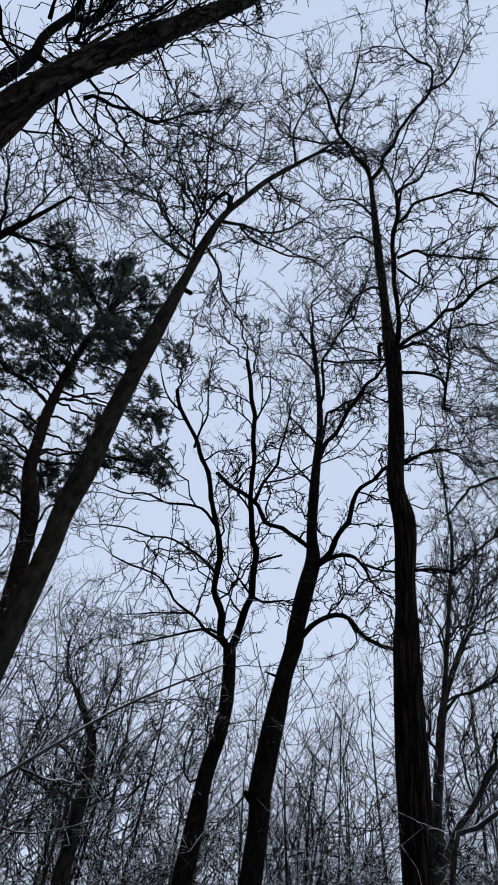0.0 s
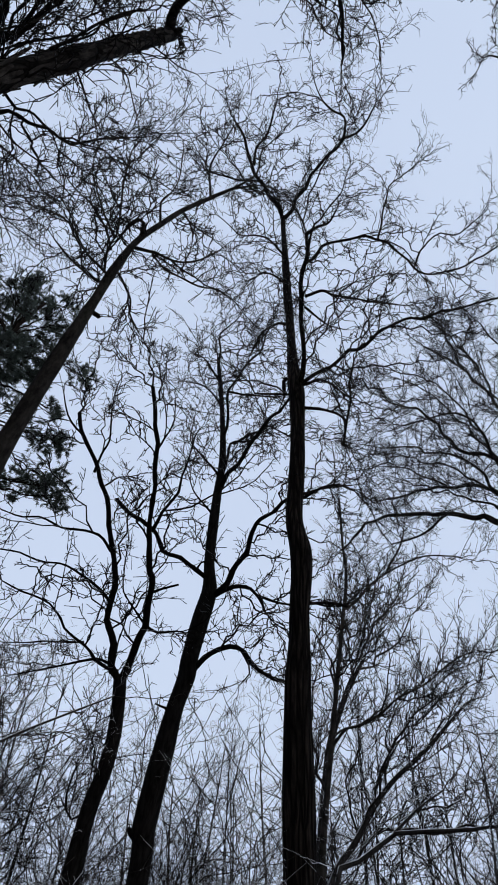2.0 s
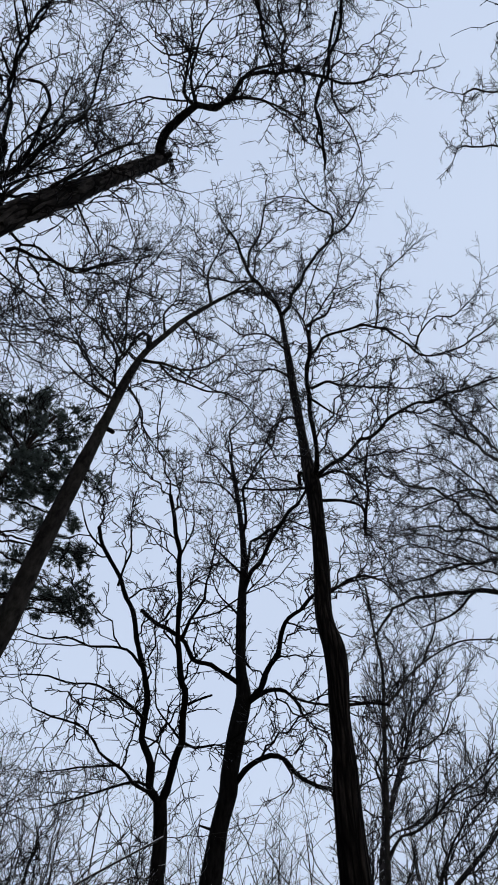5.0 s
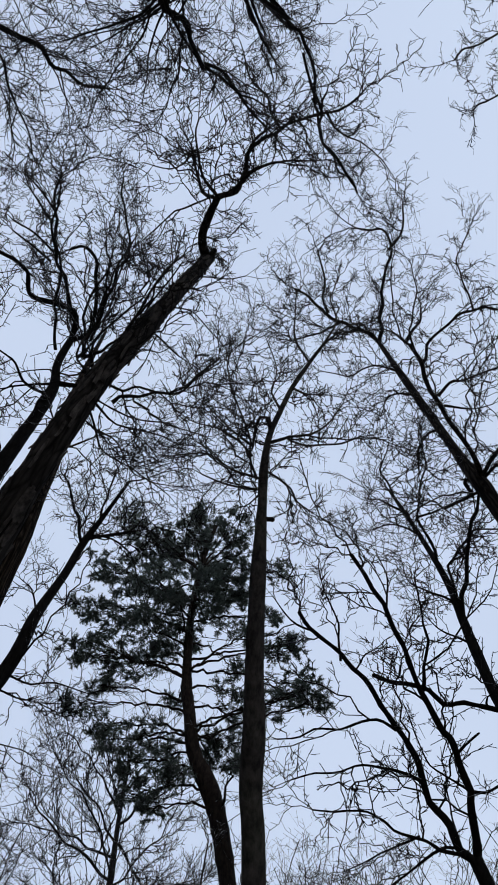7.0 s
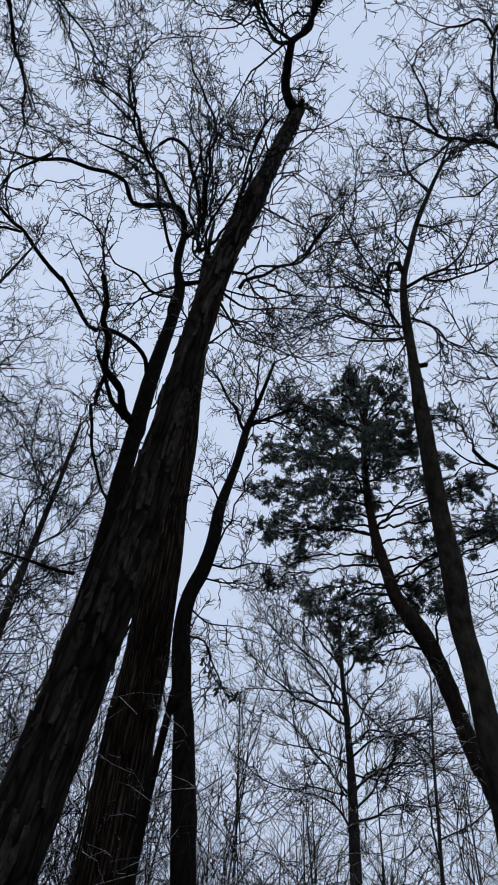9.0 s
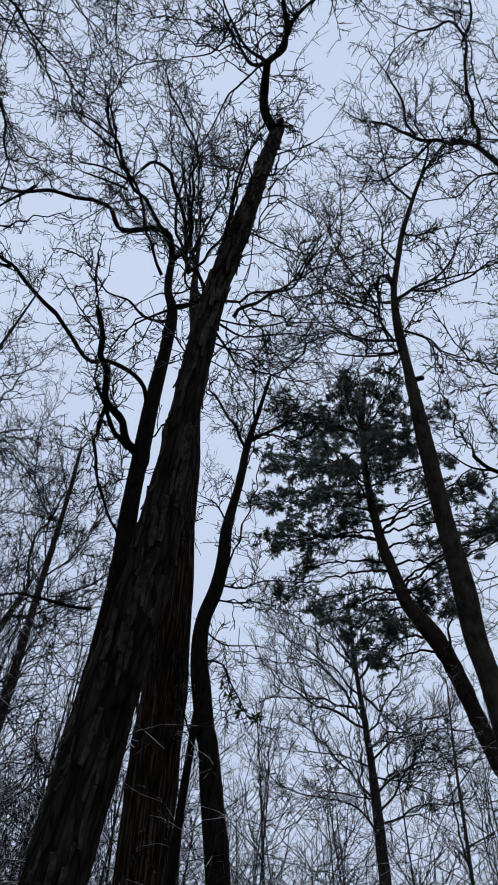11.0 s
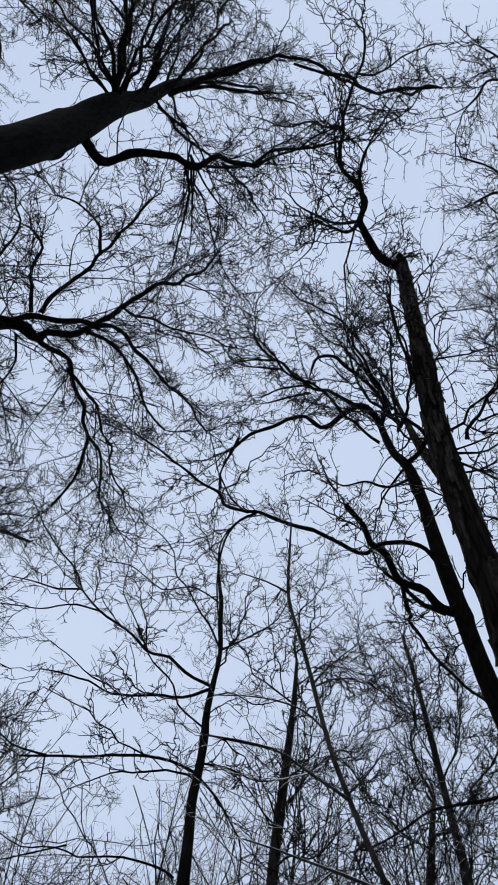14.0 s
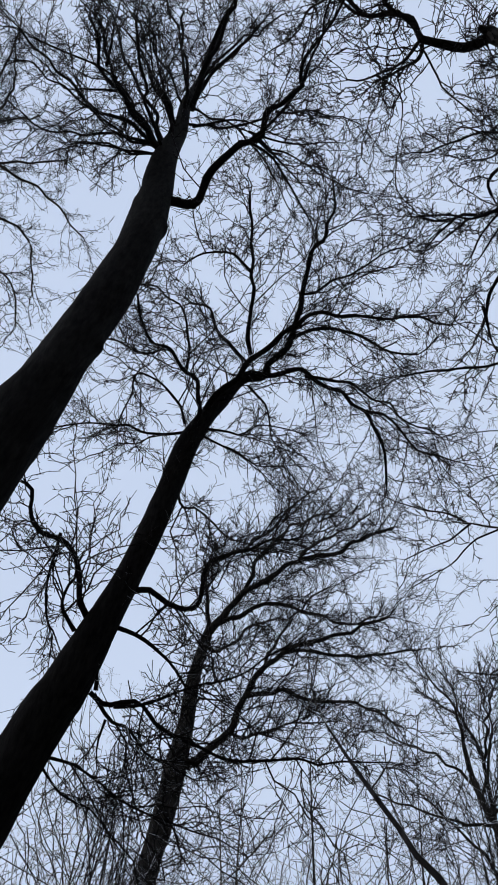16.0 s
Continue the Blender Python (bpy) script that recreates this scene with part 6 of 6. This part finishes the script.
def leaf_mesh(name, long, wide, mat, seed):
    rng = np.random.default_rng(seed)
    verts, quads = [], []
    for i, (u, w) in enumerate(((0, 0.12), (0.3, 0.85), (0.6, 1.0), (0.85, 0.55), (1, 0.08))):
        sag = -0.35 * long * u * u
        for j in (-1, 0, 1):
            verts.append((j * w * wide / 2, u * long, sag + 0.18 * wide * abs(j) * w + rng.normal(0, 0.002)))
    for i in range(4):
        a = i * 3
        quads += [(a, a + 1, a + 4, a + 3), (a + 1, a + 2, a + 5, a + 4)]
    me = bpy.data.meshes.new(name)
    me.from_pydata(verts, [], quads)
    me.materials.append(mat)
    return me


def leaf_spray(places):
    """A hanging spray of evergreen leaves on a thin branch."""
    rng = np.random.default_rng(3)
    root = new("leaf_spray")
    root.matrix_basis = Matrix.Translation(places[0])
    tagged(root, "small spray of dark green leaves on a thin branch", "leaf spray")
    line = smooth_line([(*p, 0) for p in places], 0.04)[:, :3]
    v, f = tubes(line[None], np.full((1, len(line)), 0.006), 5)
    link_mesh("twig", v, f, twig_bark, root)
    shapes = [leaf_mesh("leaf", 0.10, 0.045, green_leaf, 1), leaf_mesh("leaf", 0.075, 0.04, green_leaf, 2)]
    for i in range(38):
        p = line[rng.integers(0, len(line))] + rng.normal(0, 0.035, 3)
        ob = new("leaf", shapes[i % 2])
        ob.parent = root
        ob.matrix_parent_inverse = root.matrix_basis.inverted()
        ob.matrix_basis = Matrix.Translation(p) @ Euler((rng.uniform(-0.9, 0.3), rng.uniform(-0.7, 0.7), rng.uniform(0, 6.28))).to_matrix().to_4x4()


def leaf_clump(place):
    """Two or three withered leaves caught on a twig."""
    rng = np.random.default_rng(4)
    root = new("leaf_clump")
    root.matrix_basis = Matrix.Translation(place)
    tagged(root, "withered brown leaf clump caught on a twig", "dead leaves")
    shape = leaf_mesh("leaf", 0.085, 0.06, dead_leaf, 5)
    for i in range(5):
        ob = new("leaf", shape)
        ob.parent = root
        ob.matrix_basis = Matrix.Translation(rng.normal(0, 0.018, 3)) @ Euler((rng.uniform(-1.2, 0.4), rng.uniform(-1, 1), i * 1.4)).to_matrix().to_4x4()


bark_plates(SHAGGY, 290)
leaf_spray([(-4.79, 5.72, 7.77), (-4.73, 5.80, 7.68), (-4.68, 5.87, 7.56), (-4.60, 5.96, 7.44), (-4.47, 6.06, 7.35), (-4.40, 6.07, 7.38)])
leaf_clump((-5.58, -0.17, 8.93))


# ---- the pine ----
# middle and breadth of each pad of needles
TOP_TUFTS = [(-3.72, 9.12, 18.72, 0.58), (-3.00, 8.79, 17.88, 0.43), (-4.05, 8.77, 17.88, 0.56), (-3.09, 9.63, 17.87, 0.50), (-5.35, 8.04, 17.82, 0.50), (-5.09, 8.67, 17.74, 0.59), (-4.59, 8.91, 17.58, 0.65), (-3.91, 9.38, 17.42, 0.71), (-3.06, 8.87, 15.63, 0.53)]
MIDDLE_TUFTS = [(-5.62, 7.95, 15.77, 0.40), (-5.13, 8.31, 15.64, 0.59), (-4.27, 8.27, 14.81, 0.61), (-3.61, 8.50, 14.51, 0.55), (-3.37, 9.56, 15.47, 0.51), (-6.11, 8.56, 15.30, 0.40), (-5.42, 8.65, 14.78, 0.57), (-4.51, 8.50, 13.87, 0.59), (-4.17, 9.09, 14.35, 0.43), (-2.75, 9.35, 15.66, 0.39)]
LOW_TUFTS = [(-5.86, 8.39, 13.47, 0.31), (-5.33, 8.39, 13.33, 0.43), (-4.92, 8.79, 13.37, 0.48), (-4.42, 9.05, 13.67, 0.36), (-5.73, 8.75, 12.46, 0.27), (-5.26, 8.87, 11.91, 0.29), (-5.05, 9.00, 11.63, 0.28), (-5.31, 8.64, 12.65, 0.25), (-4.42, 8.98, 11.61, 0.32), (-4.14, 9.27, 11.23, 0.37), (-3.81, 9.01, 10.59, 0.26), (-4.58, 8.85, 10.90, 0.27), (-4.57, 9.24, 10.60, 0.31), (-4.17, 9.25, 10.22, 0.24)]
SIDE_TUFTS = [(-2.22, 10.21, 17.59, 0.38), (-2.20, 9.34, 14.61, 0.21), (-2.07, 9.08, 13.29, 0.34), (-1.82, 9.23, 13.48, 0.25), (-1.98, 9.91, 13.18, 0.45), (-1.53, 9.00, 11.81, 0.31), (-1.39, 9.04, 11.60, 0.18), (-2.22, 9.15, 11.86, 0.32), (-3.06, 9.33, 12.62, 0.27), (-3.14, 9.47, 11.48, 0.32), (-2.65, 8.67, 10.18, 0.24), (-3.52, 9.65, 11.67, 0.28), (-2.88, 9.54, 12.13, 0.24)]


def pine(trunk, pads):
    rng = np.random.default_rng(5)
    line = smooth_line(trunk, 0.12)
    root = new("pine_tree")
    root.matrix_basis = Matrix.Translation(trunk[0][:3])
    tagged(root, "dark green pine with dense snow-dusted needle pads and a curved trunk", "pine tree", "bare trees of the wood")
    v, f = tubes(line[None, :, :3], line[None, :, 3] * (1 + 0.05 * rng.normal(0, 1, len(line))), 16)
    link_mesh("trunk", v, f, bark_pine, root)
    tufts, heads = [], []
    # a few inner limbs that carry short shoots near the stem
    inner = []
    for i in range(16):
        h = (i + 0.5) / 16
        turn = i * 2.4 + rng.uniform(-0.4, 0.4)
        a = line[int(len(line) * (0.70 + 0.28 * h)), :3]
        inner.append((*(a + np.array([math.cos(turn), math.sin(turn), 0.25]) * (1.3 - 0.6 * h)), 0.24))
    for x, y, z, wide in [*pads, *inner]:
        middle = np.array([x, y, z])
        # the limb leaves the stem a little under its pad, or over it where the pad hangs low
        lift = np.clip(middle[2] - 0.25 * np.linalg.norm(line[:, :2] - middle[:2], axis=1).min(), 9.3, 16.5)
        a = line[np.abs(line[:, 2] - lift).argmin(), :3]
        bow = np.array([0, 0, 0.12 if middle[2] > a[2] - 0.3 else 0.25])
        p = smooth_line([(*q, 0) for q in (a, a * 0.6 + middle * 0.4 + bow, middle)], 0.1)[None, :, :3]
        k = p.shape[1]
        p[0, 1:-1] += rng.normal(0, 0.02, (k - 2, 3))
        r = np.linspace(0.026, 0.009, k)[None]
        v, f = tubes(p, r, 7)
        link_mesh("limb", v, f, bark_pine, root)
        # bunches of shoots spread through the pad with gaps between them
        m = int(6 + 95 * wide * wide)
        bunch = unit(rng.normal(0, 1, (m, 3))) * rng.uniform(0.1, 1, (m, 1)) ** 0.5 * wide * np.array([1.08, 1.08, 0.9])
        p1, r1 = grow(p[0, rng.integers(int(k * 0.55), k, m)], np.ones((m, 3)), np.full(m, 0.01), np.full(m, 0.008), 4, 0.0, 0.0, rng)
        p1 = p1[:, :1] + (middle + bunch - p1[:, 0])[:, None] * np.linspace(0, 1, p1.shape[1])[None, :, None]
        p1[:, 1:-1] += rng.normal(0, 0.03, p1[:, 1:-1].shape)
        v2, f2 = tubes(p1, r1, 3)
        n = m * 9
        b = np.repeat(p1[:, -1], 9, 0)
        way = unit(rng.normal(0, 1, (n, 3)) * np.array([1, 1, 0.7]) + np.repeat(unit(p1[:, -1] - p1[:, -3]), 9, 0) * 0.35)
        p3, r3 = grow(b, way, rng.uniform(0.05, 0.17, n), np.full(n, 0.005), 2, 0.12, 0.05, rng)
        v3, f3 = tubes(p3, r3, 3)
        link_mesh("branchwork", np.vstack([v2, v3]), np.vstack([f2, f3 + len(v2)]), bark_pine, root)["kind"] = "stuff"
        tufts.append(p3[:, -1])
        heads.append(p3[:, -1] - p3[:, -2])
    t, hd = np.concatenate(tufts), unit(np.concatenate(heads))
    per = 24
    who = np.repeat(np.arange(len(t)), per)
    d = unit(hd[who] * 0.55 + rng.normal(0, 0.6, (len(who), 3)))
    side = unit(np.cross(d, rng.normal(0, 1, d.shape))) * 0.0065
    long = rng.uniform(0.04, 0.085, (len(who), 1))
    b = t[who] - hd[who] * rng.uniform(0, 0.08, (len(who), 1))
    verts = np.stack([b - side, b + side, b + d * long], 1).reshape(-1, 3)
    link_mesh("foliage", verts, np.arange(len(verts)).reshape(-1, 3), needle, root)["kind"] = "stuff"


pine([(-1.48, 9.95, 0.00, 0.129), (-2.07, 9.74, 3.73, 0.122), (-2.66, 9.52, 7.45, 0.115), (-2.80, 9.49, 8.02, 0.117), (-2.91, 9.43, 8.70, 0.124), (-3.02, 9.40, 9.40, 0.135), (-3.14, 9.35, 10.02, 0.146), (-3.29, 9.30, 10.52, 0.156), (-3.55, 9.19, 11.17, 0.125), (-3.68, 9.12, 12.00, 0.107), (-3.79, 9.08, 12.77, 0.096), (-3.85, 9.05, 13.78, 0.085), (-3.87, 9.02, 14.92, 0.078), (-3.84, 9.03, 15.98, 0.063), (-3.76, 9.07, 17.18, 0.054), (-3.50, 8.94, 18.26, 0.035)], TOP_TUFTS + MIDDLE_TUFTS + LOW_TUFTS + SIDE_TUFTS)


# ---- the wood behind ----
def wood_tree(seed, tall, thick, bark, low=False):
    """One leafless tree of the far wood, grown at the origin."""
    rng = np.random.default_rng(seed)
    lean = rng.normal(0, 0.035, 2)
    bend = rng.normal(0, 0.25, 2)
    trunk = []
    for f in (0, 0.15, 0.35, 0.55, 0.75, 0.9, 1.0):
        s = math.sin(f * 5 + seed) * 0.5
        trunk.append((lean[0] * tall * f + bend[0] * s, lean[1] * tall * f + bend[1] * s, tall * 0.85 * f, thick * (1 - 0.86 * f)))
    if low:
        t = BareTree("sapling", "slim leafless sapling with arching snow-dusted twigs", bark, seed, 0.5, trunk, 0.95, 0.8, (5, 3), "saplings under the trees", 0.0, 1.7, 1.1, True)
    else:
        t = BareTree("bare_tree", "slender leafless tree of the far wood dusted with snow", bark, seed, 1.0, trunk, 1.5, 1.16, (5, 2), "trees of the far wood", 0.01, 1.7, 1.25, True)
    line = smooth_line(trunk, 0.2)
    for i in range(17):
        f = 0.44 + 0.55 * (i + rng.uniform(0, 0.8)) / 17
        base = line[int(f * (len(line) - 1))]
        turn = i * 2.4 + rng.uniform(-0.5, 0.5)
        long = tall * (0.31 - 0.17 * f) * rng.uniform(0.7, 1.2)
        steep = rng.uniform(0.15, 0.8) if low else rng.uniform(0.2, 1.2)
        long *= 1.5 if low else 1.0
        p, _ = grow(base[None, :3], np.array([[math.cos(turn), math.sin(turn), steep]]), np.array([long]), np.array([0.1]), 4, 0.16, 0.03 if low else 0.12, rng)
        t.limb(base[3] * 0.5, 0.006 if low else 0.012, *[tuple(v) for v in p[0]])
    return t.done()


def crown_line(turn):
    """How high the far wood reaches over the eye, in degrees, by direction (turned left from north)."""
    return float(np.interp(turn, (-60, -20, 5, 30, 46, 56, 76, 88, 110, 140), (38, 41, 40, 38, 42, 48, 48, 44, 41, 43)))


def far_wood():
    rng = np.random.default_rng(77)
    sapling = [wood_tree(111, 8.5, 0.05, bark_snowy, True), wood_tree(112, 7.0, 0.04, bark_snowy, True), wood_tree(113, 10.0, 0.06, bark_grey, True)]
    stands = [(58, 8.6), (72, 8.4), (80, 9.0), (24, 10.5), (90, 9.5), (104, 9.5), (118, 10.0), (130, 9.8), (16, 9.2), (30, 9.5), (4, 10.5), (-12, 10.8), (-27, 8.6), (-33, 10.0)]
    for i, (turn, far) in enumerate(stands):
        size = (1.5 + far * math.tan(radians(crown_line(turn) - 4))) / (8.5, 7.0, 10.0)[i % 3]
        m = pose(-far * math.sin(radians(turn)), far * math.cos(radians(turn)), -0.05, 0, 0, 77 * i)
        made = sapling[i] if i < 3 else copy_thing(sapling[i % 3], m)
        made.matrix_basis = m
        made.scale = (size, size, size)
    tall = (15.5, 17.0, 14.0, 16.0, 14.5)
    kinds = [wood_tree(101, 15.5, 0.07, bark_snowy), wood_tree(102, 17.0, 0.085, bark_grey), wood_tree(103, 14.0, 0.055, bark_snowy),
             wood_tree(104, 16.0, 0.075, bark_snowy), wood_tree(105, 14.5, 0.06, bark_snowy)]
    near = [ob.matrix_basis.translation.copy() for ob in scene.objects if ob.type == "EMPTY" and ob.matrix_basis.translation.length > 1]
    spots = []
    for i in range(90):
        # close ranks where the clearing ends, a few more trees behind it
        turn = -40 + i * 2.1 + rng.uniform(-1.1, 1.1) if i < 86 else 190 + (i - 86) * 28
        far = (13, 16, 20, 12, 17.5, 14.5)[i % 6] + rng.uniform(-1.0, 1.5)
        x, y = -far * math.sin(radians(turn)), far * math.cos(radians(turn))
        if min(math.hypot(x - v.x, y - v.y) for v in near) < 1.5:
            far *= 1.18
        spots.append((turn, far))
    spots += [(-3, 12.3), (2, 13), (-21, 12.2), (53, 10.8), (55, 13), (-9, 14), (-14, 12), (-18, 15), (-23, 13), (-29, 11.5), (57, 11), (66, 13.5), (79, 12.5), (135, 12), (47, 12.5), (-8, 12.6), (-4, 14), (5, 15), (75, 11.5), (70, 12.5), (73, 10.6), (78, 14), (-12, 13.2), (12, 15), (17, 18), (26, 17), (35, 19), (38, 16), (43, 14)]
    for i, (turn, far) in enumerate(spots):
        size = (1.5 + far * math.tan(radians(crown_line(turn)))) / tall[i % 5] * rng.uniform(0.84, 1.06)
        m = pose(-far * math.sin(radians(turn)), far * math.cos(radians(turn)), -0.05, 0, 0, rng.uniform(0, 360))
        made = kinds[i] if i < 5 else copy_thing(kinds[i % 5], m)
        made.matrix_basis = m
        made.scale = (size, size, size)


far_wood()
